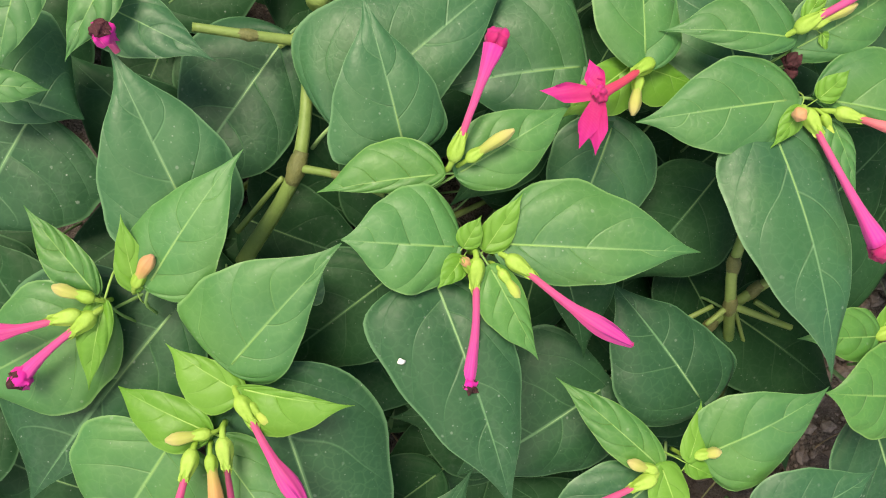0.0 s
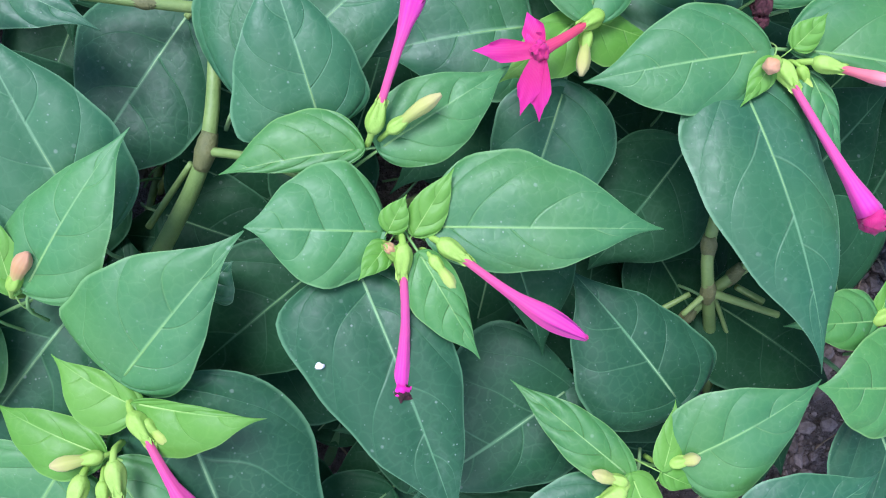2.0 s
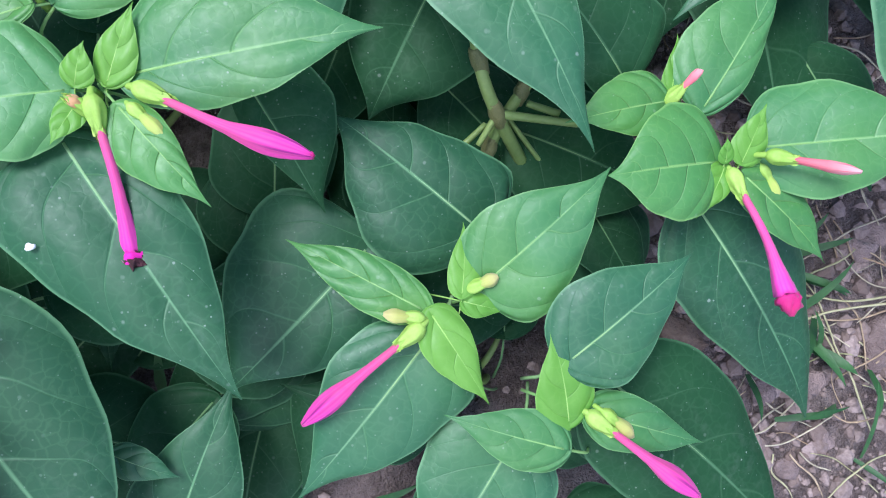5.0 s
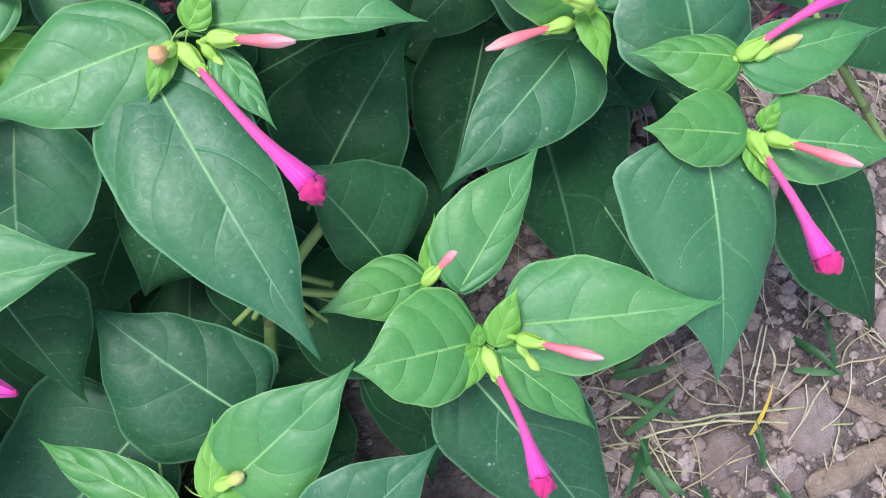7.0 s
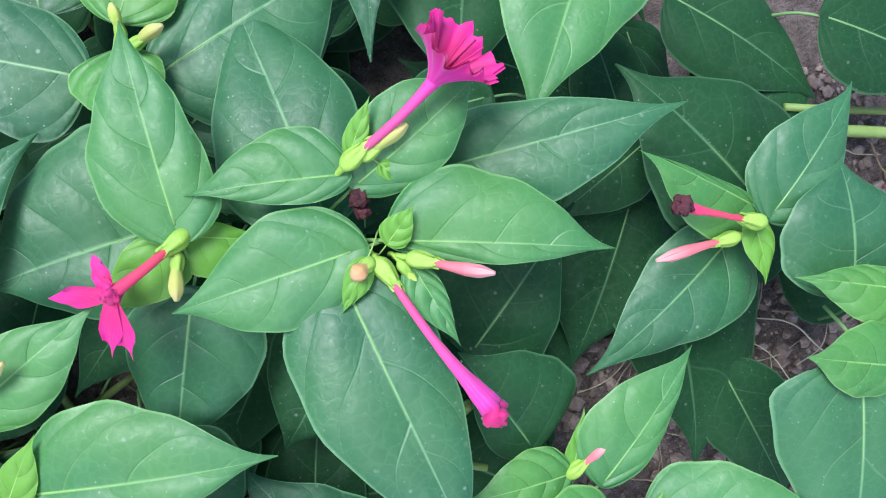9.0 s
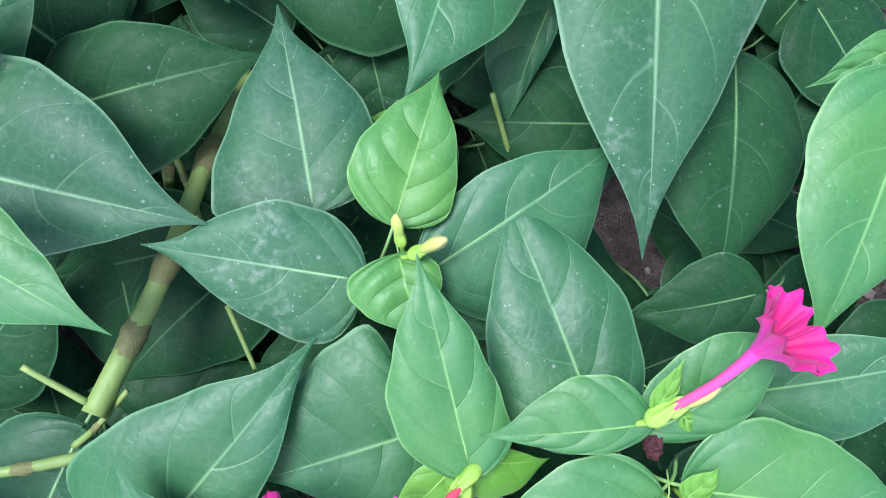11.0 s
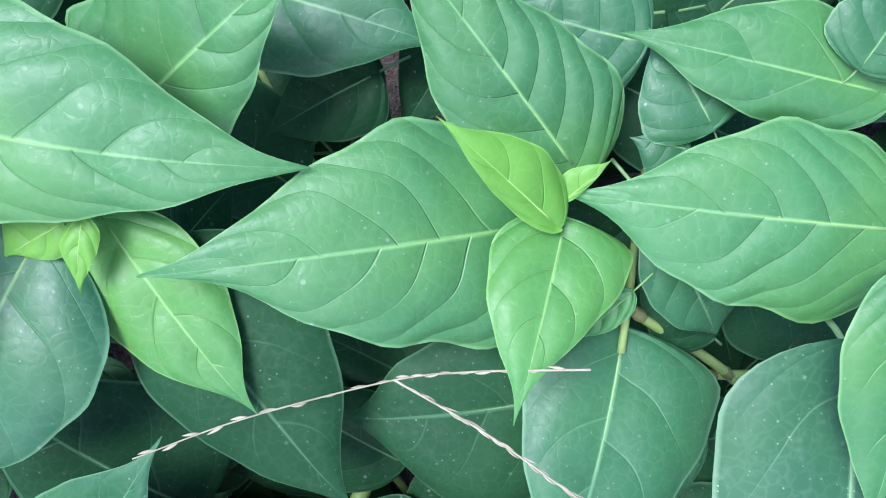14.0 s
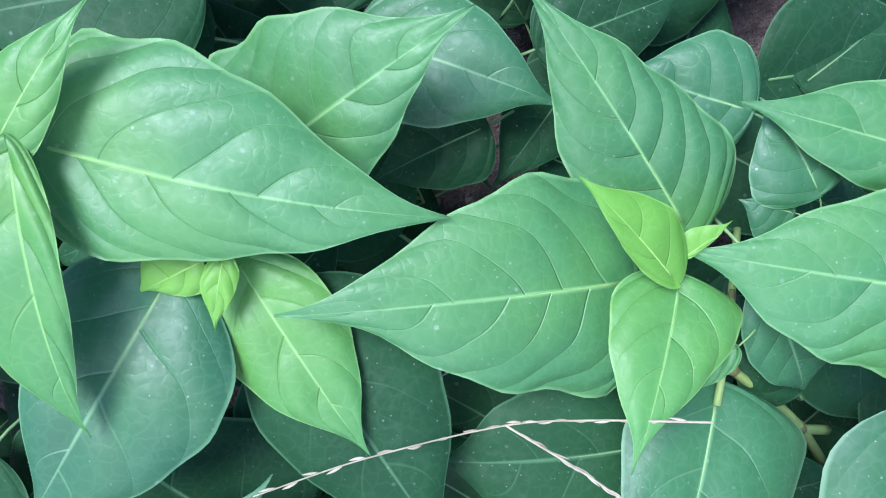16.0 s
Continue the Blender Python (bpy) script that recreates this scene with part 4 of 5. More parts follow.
filler_understory(B, 0.05, 0, 7, 0.05, 0.015, 0.045)

# shoot c
C = shrub(0.154, 0.069, LABELS["C"])
leaf(C, (0.1157, 0.0668, 0.1060), (0.1102, 0.1266, 0.1040), 0.0319, "T", 0, shape=(0.0177, 0.0141, 0.34, 0.17, 0.45, 0.72, -0.001))
leaf(C, (0.1568, 0.0654, 0.0950), (0.1406, 0.1417, 0.0720), 0.0489, "M", 0, shape=(0.0261, 0.0226, 0.25, 0.32, 0.18, 0.64, 0.002))
leaf(C, (0.1128, 0.0637, 0.1000), (0.0887, 0.0456, 0.0960), 0.0171, "Y", 0, shape=(0.0122, 0.0071, 0.27, 0.32, 0.49, 0.41, 0.003))
leaf(C, (0.1157, 0.0641, 0.1000), (0.1411, 0.0585, 0.0960), 0.0148, "Y", 0, shape=(0.0048, 0.0120, 0.25, 0.34, 0.41, 0.70, 0.015))
leaf(C, (0.1128, 0.0446, 0.0840), (0.0970, -0.0044, 0.0680), 0.0469, "M", 0, shape=(0.0241, 0.0187, 0.22, 0.27, 0.87, 0.61, -0.003))
leaf(C, (0.1624, 0.0723, 0.1160), (0.1196, 0.0742, 0.1090), 0.0223, "T", 0, shape=(0.0069, 0.0151, 0.22, 0.31, 0.39, 0.24, 0.007))
leaf(C, (0.1678, 0.0694, 0.1140), (0.2046, 0.0926, 0.1200), 0.0273, "T", 0, shape=(0.0147, 0.0116, 0.43, 0.46, 1.00, 0.77, 0.025))
leaf(C, (0.1900, 0.0705, 0.1000), (0.2688, 0.0772, 0.1180), 0.0419, "M", 0, shape=(0.0150, 0.0192, 0.25, 0.29, 0.40, 0.68, 0.005))
leaf(C, (0.1666, 0.0775, 0.1200), (0.1742, 0.0912, 0.1240), 0.0069, "Y", 0)
leaf(C, (0.1744, 0.0731, 0.1180), (0.1800, 0.0669, 0.1160), 0.0055, "Y", 0)
leaf(C, (0.2169, 0.0935, 0.0800), (0.1761, 0.0913, 0.0700), 0.0315, "D", 0)
flower(C, (0.1155, 0.0624, 0.1060), (0.0971, 0.0508, 0.1120), "star")
flower(C, (0.1140, 0.0567, 0.1040), (0.1121, 0.0457, 0.1040), "yellow")
flower(C, (0.1671, 0.0758, 0.1200), (0.1931, 0.0929, 0.1300), "open")
flower(C, (0.1719, 0.0766, 0.1200), (0.1830, 0.0821, 0.1240), "yellow")
flower(C, (0.1667, 0.0698, 0.1140), (0.1678, 0.0615, 0.1100), "shrivelled")
filler_understory(C, 0.12, 0.06, 7, 0.045, 0.02, 0.05)

# shoot e
E = shrub(0.166, 0.041, LABELS["E"])
leaf(E, (0.1622, 0.0506, 0.1160), (0.1109, 0.0427, 0.1100), 0.0347, "T", 0, shape=(0.0158, 0.0171, 0.34, 0.28, 0.68, 0.42, 0.002))
leaf(E, (0.1766, 0.0512, 0.1170), (0.2362, 0.0382, 0.1230), 0.0303, "T", 0, shape=(0.0217, 0.0058, 0.30, 0.38, 0.52, 0.57, -0.002))
leaf(E, (0.1591, 0.0415, 0.1130), (0.1823, -0.0462, 0.1149), 0.0503, "M", 0, shape=(0.0186, 0.0250, 0.25, 0.22, 0.51, 0.54, 0.004))
leaf(E, (0.1785, 0.0431, 0.1180), (0.1877, 0.0189, 0.1180), 0.0130, "T", 0, shape=(0.0045, 0.0065, 0.25, 0.25, 0.40, 0.40, -0.000))
leaf(E, (0.1726, 0.0515, 0.1200), (0.1808, 0.0603, 0.1240), 0.0080, "Y", 0, shape=(0.0045, 0.0047, 0.25, 0.25, 0.41, 0.42, -0.001))
leaf(E, (0.1655, 0.0471, 0.1190), (0.1566, 0.0341, 0.1160), 0.0081, "Y", 0)
leaf(E, (0.1699, 0.0409, 0.1140), (0.1745, 0.0294, 0.1100), 0.0113, "T", 0)
leaf(E, (0.1645, 0.0288, 0.0660), (0.1301, -0.0138, 0.0560), 0.0391, "D", 0, shape=(0.0269, 0.0220, 0.32, 0.34, 0.72, 0.91, 0.010))
flower(E, (0.1703, 0.0439, 0.1180), (0.1917, 0.0018, 0.1240), "trumpet")
flower(E, (0.1799, 0.0452, 0.1230), (0.1983, 0.0381, 0.1300), "coral")
flower(E, (0.1653, 0.0462, 0.1200), (0.1610, 0.0437, 0.1240), "orange")
flower(E, (0.1759, 0.0436, 0.1180), (0.1796, 0.0370, 0.1160), "green")
stem(E, [(0.2020, -0.0772, 0.0060), (0.1876, -0.0478, 0.0360), (0.1714, -0.0227, 0.0660), (0.1668, -0.0064, 0.0760), (0.1652, 0.0129, 0.0910)], 0.0026, 0.002)
stem(E, [(0.1714, -0.0227, 0.0660), (0.1975, -0.0321, 0.0680)], 0.0016, 0.0013)
stem(E, [(0.1714, -0.0227, 0.0660), (0.1638, -0.0311, 0.0610)], 0.0012, 0.001)
stem(E, [(0.1764, -0.0243, 0.0610), (0.1953, -0.0498, 0.0410)], 0.0009, 0.0008)
filler_understory(E, 0.16, 0.03, 7, 0.05, 0.015, 0.05)

# shoot f
F = shrub(0.119, -0.071, LABELS["F"])
leaf(F, (0.1277, -0.0784, 0.0900), (0.0936, -0.0481, 0.0790), 0.0211, "F", 0, shape=(0.0086, 0.0083, 0.32, 0.32, 0.46, 0.44, 0.003))
leaf(F, (0.1487, -0.0750, 0.0910), (0.1919, -0.0507, 0.1000), 0.0332, "T", 0, shape=(0.0168, 0.0193, 0.20, 0.11, 0.30, 0.63, 0.003))
leaf(F, (0.1402, -0.0766, 0.0920), (0.1464, -0.0558, 0.0890), 0.0100, "Y", 0)
leaf(F, (0.1301, -0.0808, 0.0910), (0.1411, -0.1117, 0.0880), 0.0183, "Y", 0, shape=(0.0073, 0.0084, 0.17, 0.29, 0.30, 0.40, 0.007))
leaf(F, (0.1404, -0.0792, 0.0910), (0.1527, -0.0854, 0.0890), 0.0083, "Y", 0)
leaf(F, (0.1277, -0.0885, 0.0840), (0.0781, -0.1282, 0.0680), 0.0347, "M", 0, shape=(0.0227, 0.0194, 0.13, 0.28, 0.65, 0.31, -0.003))
leaf(F, (0.1525, -0.0578, 0.0760), (0.1174, -0.0130, 0.0740), 0.0641, "G", 0, shape=(0.0269, 0.0212, 0.27, 0.10, 0.77, 0.85, -0.004))
leaf(F, (0.1181, -0.0568, 0.0600), (0.0621, -0.0928, 0.0480), 0.0494, "G", 0, shape=(0.0247, 0.0366, 0.25, 0.19, 0.40, 0.88, -0.010))
leaf(F, (0.0935, 0.0010, 0.0800), (0.1078, -0.0427, 0.0700), 0.0329, "D", 0, 0.8, shape=(0.0214, 0.0082, 0.27, 0.22, 0.46, 0.38, -0.003))
leaf(F, (0.0322, -0.1408, 0.0480), (0.0671, -0.0879, 0.0560), 0.0379, "G", 0)
leaf(F, (0.0274, -0.0995, 0.0640), (0.0446, -0.1126, 0.0610), 0.0108, "M", 0)
leaf(F, (0.1842, -0.0285, 0.0480), (0.2381, -0.0660, 0.0420), 0.0498, "D", 0)
flower(F, (0.1229, -0.0845, 0.0920), (0.0859, -0.1032, 0.0820), "bud")
flower(F, (0.1244, -0.0799, 0.0920), (0.1160, -0.0767, 0.0920), "yellow")
flower(F, (0.1450, -0.0755, 0.0920), (0.1516, -0.0742, 0.0940), "yellow")
filler_understory(F, 0.12, -0.07, 7, 0.045, 0.01, 0.035)

# shoot g
G = shrub(0.165, -0.120, LABELS["G"])
leaf(G, (0.1666, -0.1029, 0.0980), (0.2104, -0.0812, 0.1020), 0.0344, "M", 0, shape=(0.0175, 0.0160, 0.23, 0.22, 0.42, 0.36, 0.004))
leaf(G, (0.1621, -0.1214, 0.0940), (0.1621, -0.0925, 0.0980), 0.0188, "Y", 0)
leaf(G, (0.1585, -0.1290, 0.0940), (0.1263, -0.1099, 0.0920), 0.0193, "T", 0)
leaf(G, (0.1690, -0.1207, 0.0940), (0.2050, -0.1417, 0.0890), 0.0182, "T", 0)
leaf(G, (0.1841, -0.1173, 0.0760), (0.2406, -0.1960, 0.0610), 0.0558, "D", 0)
leaf(G, (0.1481, -0.1261, 0.0780), (0.1103, -0.1633, 0.0680), 0.0459, "M", 0)
flower(G, (0.1704, -0.1234, 0.0960), (0.1949, -0.1535, 0.0980), "bud")
flower(G, (0.1741, -0.1232, 0.0960), (0.1805, -0.1316, 0.0940), "yellow")
filler_understory(G, 0.16, -0.12, 5, 0.04, 0.01, 0.04)

# shoot h
H = shrub(0.229, -0.050, LABELS["H"])
leaf(H, (0.2283, -0.0679, 0.0760), (0.2727, -0.1622, 0.0420), 0.0590, "G", 0, shape=(0.0273, 0.0241, 0.26, 0.20, 0.49, 0.50, -0.013))
leaf(H, (0.2291, -0.0564, 0.0930), (0.1908, -0.0530, 0.1000), 0.0343, "F", 0, shape=(0.0166, 0.0202, 0.40, 0.32, 0.96, 0.60, 0.004))
leaf(H, (0.2465, -0.0554, 0.0940), (0.3103, -0.0654, 0.1070), 0.0362, "T", 0, shape=(0.0211, 0.0173, 0.22, 0.27, 0.17, 0.35, 0.006))
leaf(H, (0.2361, -0.0584, 0.0960), (0.2467, -0.0426, 0.1000), 0.0116, "Y", 0)
leaf(H, (0.2312, -0.0584, 0.0940), (0.2188, -0.0722, 0.0920), 0.0093, "Y", 0)
leaf(H, (0.2307, -0.0571, 0.0960), (0.2315, -0.0498, 0.0990), 0.0057, "Y", 0)
leaf(H, (0.2378, -0.0635, 0.0940), (0.2638, -0.0977, 0.0860), 0.0195, "F", 0, shape=(0.0098, 0.0081, 0.33, 0.29, 0.52, 0.40, -0.002))
leaf(H, (0.2317, -0.0381, 0.0900), (0.2689, -0.0004, 0.0930), 0.0275, "T", 0, shape=(0.0181, 0.0082, 0.24, 0.30, 0.69, 0.40, -0.006))
leaf(H, (0.2200, -0.0338, 0.0890), (0.1844, -0.0338, 0.0920), 0.0193, "F", 0, shape=(0.0095, 0.0115, 0.25, 0.31, 0.39, 0.48, 0.008))
leaf(H, (0.2216, -0.0334, 0.0880), (0.2294, -0.0133, 0.0890), 0.0073, "Y", 0)
leaf(H, (0.2107, -0.0232, 0.0830), (0.1911, 0.0128, 0.0900), 0.0417, "D", 0, shape=(0.0113, 0.0260, 0.19, 0.28, 0.50, 0.78, 0.004))
flower(H, (0.2330, -0.0635, 0.0950), (0.2374, -0.1012, 0.1000), "trumpet")
flower(H, (0.2449, -0.0596, 0.1020), (0.2635, -0.0699, 0.1120), "coral")
flower(H, (0.2443, -0.0632, 0.0940), (0.2482, -0.0722, 0.0920), "green")
flower(H, (0.2226, -0.0327, 0.0890), (0.2340, -0.0257, 0.0920), "coral")
stem(H, [(0.1602, -0.0750, 0.0080), (0.1634, -0.0539, 0.0310), (0.1692, -0.0321, 0.0540), (0.1817, -0.0171, 0.0660), (0.1941, -0.0071, 0.0760)], 0.0024, 0.002)
stem(H, [(0.1928, -0.0272, 0.0660), (0.1825, -0.0213, 0.0660)], 0.0014, 0.0012)
stem(H, [(0.1561, -0.0315, 0.0510), (0.1696, -0.0238, 0.0560)], 0.0012, 0.001)
filler_understory(H, 0.2, -0.04, 6, 0.04, 0.01, 0.04)

# shoot j
J = shrub(0.279, 0.038, LABELS["J"])
leaf(J, (0.2006, 0.0105, 0.0700), (0.2434, 0.0536, 0.0760), 0.0434, "D", 0, 0.9, shape=(0.0283, 0.0228, 0.20, 0.15, 0.40, 0.08, -0.018))
leaf(J, (0.2907, 0.0307, 0.0860), (0.2361, -0.0060, 0.0780), 0.0400, "M", 0, shape=(0.0219, 0.0156, 0.13, 0.27, 0.46, 0.38, -0.006))
leaf(J, (0.2840, 0.0424, 0.0480), (0.2875, -0.0611, 0.0400), 0.0549, "D", 0, shape=(0.0389, 0.0274, 0.34, 0.25, 0.79, 0.40, -0.007))
leaf(J, (0.2761, 0.0707, 0.0680), (0.2368, 0.0480, 0.0610), 0.0309, "D", 0)
leaf(J, (0.2725, 0.0478, 0.0520), (0.2429, -0.0100, 0.0400), 0.0505, "D", 0, shape=(0.0253, 0.0231, 0.25, 0.30, 0.40, 0.79, -0.005))
filler_understory(J, 0.23, 0.02, 5, 0.05, 0.01, 0.03)

# shoot k
K = shrub(0.344, 0.059, LABELS["K"])
leaf(K, (0.3067, 0.1253, 0.0520), (0.3639, 0.0773, 0.0480), 0.0450, "D", 0)
leaf(K, (0.4178, 0.1001, 0.0560), (0.3748, 0.0772, 0.0510), 0.0347, "D", 0)
leaf(K, (0.3713, -0.0080, 0.0340), (0.3398, 0.0257, 0.0280), 0.0388, "D", 0)
leaf(K, (0.4655, 0.0442, 0.0260), (0.4103, 0.0453, 0.0210), 0.0310, "D", 0)
leaf(K, (0.3371, 0.0655, 0.0460), (0.3240, 0.1270, 0.0420), 0.0552, "D", 0)
leaf(K, (0.2945, 0.0420, 0.1000), (0.2540, 0.0654, 0.1120), 0.0183, "F", 0, shape=(0.0157, 0.0027, 0.31, 0.26, 0.64, 0.41, -0.017))
leaf(K, (0.3012, 0.0392, 0.1010), (0.3347, 0.0765, 0.1050), 0.0297, "M", 0, shape=(0.0170, 0.0135, 0.27, 0.24, 0.31, 0.38, -0.007))
leaf(K, (0.3237, 0.0093, 0.1020), (0.3237, 0.0524, 0.1060), 0.0478, "M", 0, shape=(0.0256, 0.0242, 0.40, 0.26, 0.91, 0.71, 0.009))
leaf(K, (0.2930, 0.0372, 0.1010), (0.2948, 0.0155, 0.0990), 0.0115, "Y", 0)
leaf(K, (0.3055, 0.0446, 0.0840), (0.2629, 0.0974, 0.0860), 0.0440, "D", 0, shape=(0.0280, 0.0325, 0.26, 0.14, 0.43, 0.39, -0.002))
leaf(K, (0.3601, 0.1064, 0.0660), (0.4230, 0.0735, 0.0560), 0.0448, "D", 0)
flower(K, (0.2880, 0.0376, 0.1100), (0.2620, 0.0462, 0.1160), "faded")
flower(K, (0.2817, 0.0332, 0.1040), (0.2559, 0.0308, 0.1040), "coral")
flower(K, (0.2892, 0.0376, 0.1000), (0.2757, 0.0404, 0.1000), "green")
stem(K, [(0.3437, 0.0683, 0.0510), (0.4159, 0.0534, 0.0460), (0.5175, 0.0203, 0.0180)], 0.0026, 0.0022)
stem(K, [(0.4151, 0.0532, 0.0470), (0.4396, 0.0902, 0.0560)], 0.0014, 0.0012)
stem(K, [(0.4137, 0.0542, 0.0470), (0.4005, 0.0174, 0.0680)], 0.0014, 0.0012)
stem(K, [(0.3457, 0.0767, 0.0510), (0.5376, 0.0474, 0.0180)], 0.0016, 0.0014)
filler_understory(K, 0.27, 0.05, 6, 0.05, 0.01, 0.05)

# shoot m
M = shrub(0.343, -0.010, LABELS["M"])
leaf(M, (0.3287, 0.0084, 0.1170), (0.2965, 0.0182, 0.1130), 0.0196, "F", 0, shape=(0.0123, 0.0064, 0.21, 0.29, 0.41, 0.37, 0.005))
leaf(M, (0.3339, 0.0058, 0.1170), (0.3799, 0.0062, 0.1190), 0.0199, "T", 0, shape=(0.0100, 0.0130, 0.25, 0.25, 0.40, 0.40, 0.001))
leaf(M, (0.3239, -0.0153, 0.1170), (0.2927, -0.0059, 0.1180), 0.0228, "F", 0, shape=(0.0110, 0.0136, 0.39, 0.26, 0.72, 0.57, -0.004))
leaf(M, (0.3332, -0.0188, 0.1160), (0.3769, -0.0346, 0.1180), 0.0321, "T", 0, shape=(0.0160, 0.0132, 0.25, 0.28, 0.40, 0.40, 0.003))
leaf(M, (0.3144, -0.0155, 0.1120), (0.3109, -0.0966, 0.0860), 0.0637, "M", 0, shape=(0.0219, 0.0313, 0.40, 0.10, 0.11, 0.50, -0.013))
leaf(M, (0.3656, -0.0326, 0.0860), (0.4051, -0.1068, 0.0460), 0.0477, "D", 0)
leaf(M, (0.3280, -0.0194, 0.1160), (0.3301, -0.0347, 0.1140), 0.0099, "Y", 0)
leaf(M, (0.3309, -0.0150, 0.1180), (0.3373, -0.0084, 0.1210), 0.0073, "Y", 0)
leaf(M, (0.4317, 0.0135, 0.0880), (0.3754, 0.0034, 0.0860), 0.0415, "D", 0)
flower(M, (0.3325, 0.0088, 0.1190), (0.3622, 0.0182, 0.1300), "trumpet")
flower(M, (0.3369, 0.0069, 0.1190), (0.3494, 0.0088, 0.1220), "yellow")
flower(M, (0.3276, -0.0196, 0.1180), (0.3345, -0.0575, 0.1250), "trumpet")
flower(M, (0.3319, -0.0200, 0.1220), (0.3497, -0.0344, 0.1320), "coral")
stem(M, [(0.3934, 0.0025, 0.0810), (0.4157, -0.0156, 0.0610), (0.4452, -0.0453, 0.0360)], 0.0019, 0.0016)
filler_understory(M, 0.31, 0, 3, 0.03, 0.02, 0.05)

# shoot n
N = shrub(0.108, 0.177, LABELS["N"])
leaf(N, (-0.0324, 0.1740, 0.0650), (0.0512, 0.1421, 0.0826), 0.0666, "B", 0, 0.75, shape=(0.0373, 0.0236, 0.20, 0.27, 0.71, 0.42, 0.003))
leaf(N, (0.0051, 0.1853, 0.0423), (0.0734, 0.1931, 0.0460), 0.0503, "D", 0, 0.75, shape=(0.0232, 0.0276, 0.20, 0.29, 0.68, 0.61, -0.001))
leaf(N, (0.0824, 0.1433, 0.0732), (0.0800, 0.2079, 0.0540), 0.0524, "B", 0, 0.75, shape=(0.0307, 0.0241, 0.10, 0.23, 0.35, 0.23, 0.012))
leaf(N, (0.1071, 0.1361, 0.0800), (0.1274, 0.1778, 0.0700), 0.0330, "F", 0, 0.75, shape=(0.0180, 0.0153, 0.25, 0.21, 0.72, 0.59, -0.003))
leaf(N, (0.1494, 0.2409, 0.0500), (0.1151, 0.1706, 0.0694), 0.0565, "M", 0, 0.75, shape=(0.0325, 0.0252, 0.11, 0.22, 1.00, 0.21, -0.029))
leaf(N, (0.2018, 0.2326, 0.0760), (0.1816, 0.1108, 0.0824), 0.0663, "B", 0, shape=(0.0383, 0.0347, 0.22, 0.15, 0.15, 0.77, 0.028))
leaf(N, (0.0286, 0.2867, 0.0600), (0.0656, 0.2089, 0.0580), 0.0569, "D", 0, 0.75, shape=(0.0288, 0.0241, 0.27, 0.34, 0.72, 0.94, 0.001))
leaf(N, (0.1315, 0.2240, 0.0380), (0.0662, 0.2272, 0.0380), 0.0571, "D", 0, 0.75, shape=(0.0361, 0.0243, 0.27, 0.40, 0.86, 1.00, -0.002))
leaf(N, (-0.0188, 0.1963, 0.0500), (0.0199, 0.2407, 0.0640), 0.0357, "M", 0, 0.75, shape=(0.0225, 0.0117, 0.22, 0.24, 0.27, 0.39, -0.006))
leaf(N, (0.0075, 0.2024, 0.0280), (-0.0471, 0.2623, 0.0380), 0.0634, "D", 0, 0.75, shape=(0.0317, 0.0366, 0.25, 0.12, 0.40, 0.38, -0.005))
leaf(N, (-0.0492, 0.1835, 0.0720), (0.0026, 0.2312, 0.0830), 0.0456, "T", 0, 0.75, shape=(0.0221, 0.0214, 0.24, 0.33, 0.27, 0.89, 0.017))
leaf(N, (-0.0224, 0.1609, 0.1020), (0.0287, 0.1190, 0.1120), 0.0436, "T", 0, 0.75, shape=(0.0145, 0.0176, 0.27, 0.25, 0.62, 0.42, -0.004))
leaf(N, (0.0906, 0.1191, 0.0800), (0.0305, 0.1390, 0.0790), 0.0427, "B", 0, 0.75, shape=(0.0222, 0.0199, 0.17, 0.32, 0.29, 0.38, 0.009))
leaf(N, (0.1166, 0.1181, 0.0760), (0.1807, 0.1477, 0.0720), 0.0394, "M", 0, 0.75, shape=(0.0164, 0.0319, 0.35, 0.31, 0.70, 0.67, -0.004))
leaf(N, (0.1060, 0.1231, 0.0820), (0.1078, 0.0975, 0.0840), 0.0293, "F", 0, 0.75, shape=(0.0111, 0.0179, 0.29, 0.26, 0.41, 0.59, 0.002))
leaf(N, (0.2276, 0.1680, 0.0600), (0.2082, 0.0926, 0.0700), 0.0505, "D", 0, 0.75, shape=(0.0261, 0.0316, 0.27, 0.29, 0.49, 0.53, -0.003))
leaf(N, (0.2645, 0.1518, 0.0950), (0.2256, 0.0805, 0.0980), 0.0512, "T", 0, 0.75, shape=(0.0256, 0.0256, 0.25, 0.26, 0.40, 0.99, 0.009))
leaf(N, (0.1874, 0.1550, 0.0250), (0.1335, 0.1639, 0.0200), 0.0430, "D", 0, 0.75)
leaf(N, (0.1748, 0.1991, 0.0300), (0.1528, 0.1556, 0.0220), 0.0398, "M", 0, 0.75, shape=(0.0060, 0.0188, 0.19, 0.25, 0.19, 0.39, 0.034))
leaf(N, (0.1081, 0.1939, 0.0300), (0.1110, 0.1572, 0.0250), 0.0328, "D", 0, 0.75, shape=(0.0164, 0.0165, 0.25, 0.25, 0.40, 0.40, 0.000))
leaf(N, (0.2038, 0.1586, 0.0000), (0.1295, 0.1493, -0.0050), 0.0435, "D", 0, 0.75)
leaf(N, (0.0923, 0.1954, 0.0100), (0.1153, 0.1544, 0.0050), 0.0454, "D", 0, 0.75)
leaf(N, (0.1204, 0.1023, 0.0650), (0.1852, 0.1406, 0.0600), 0.0439, "B", 0, 0.75)
leaf(N, (0.2668, 0.1652, 0.0880), (0.2361, 0.1562, 0.0860), 0.0130, "T", 0, 0.75)
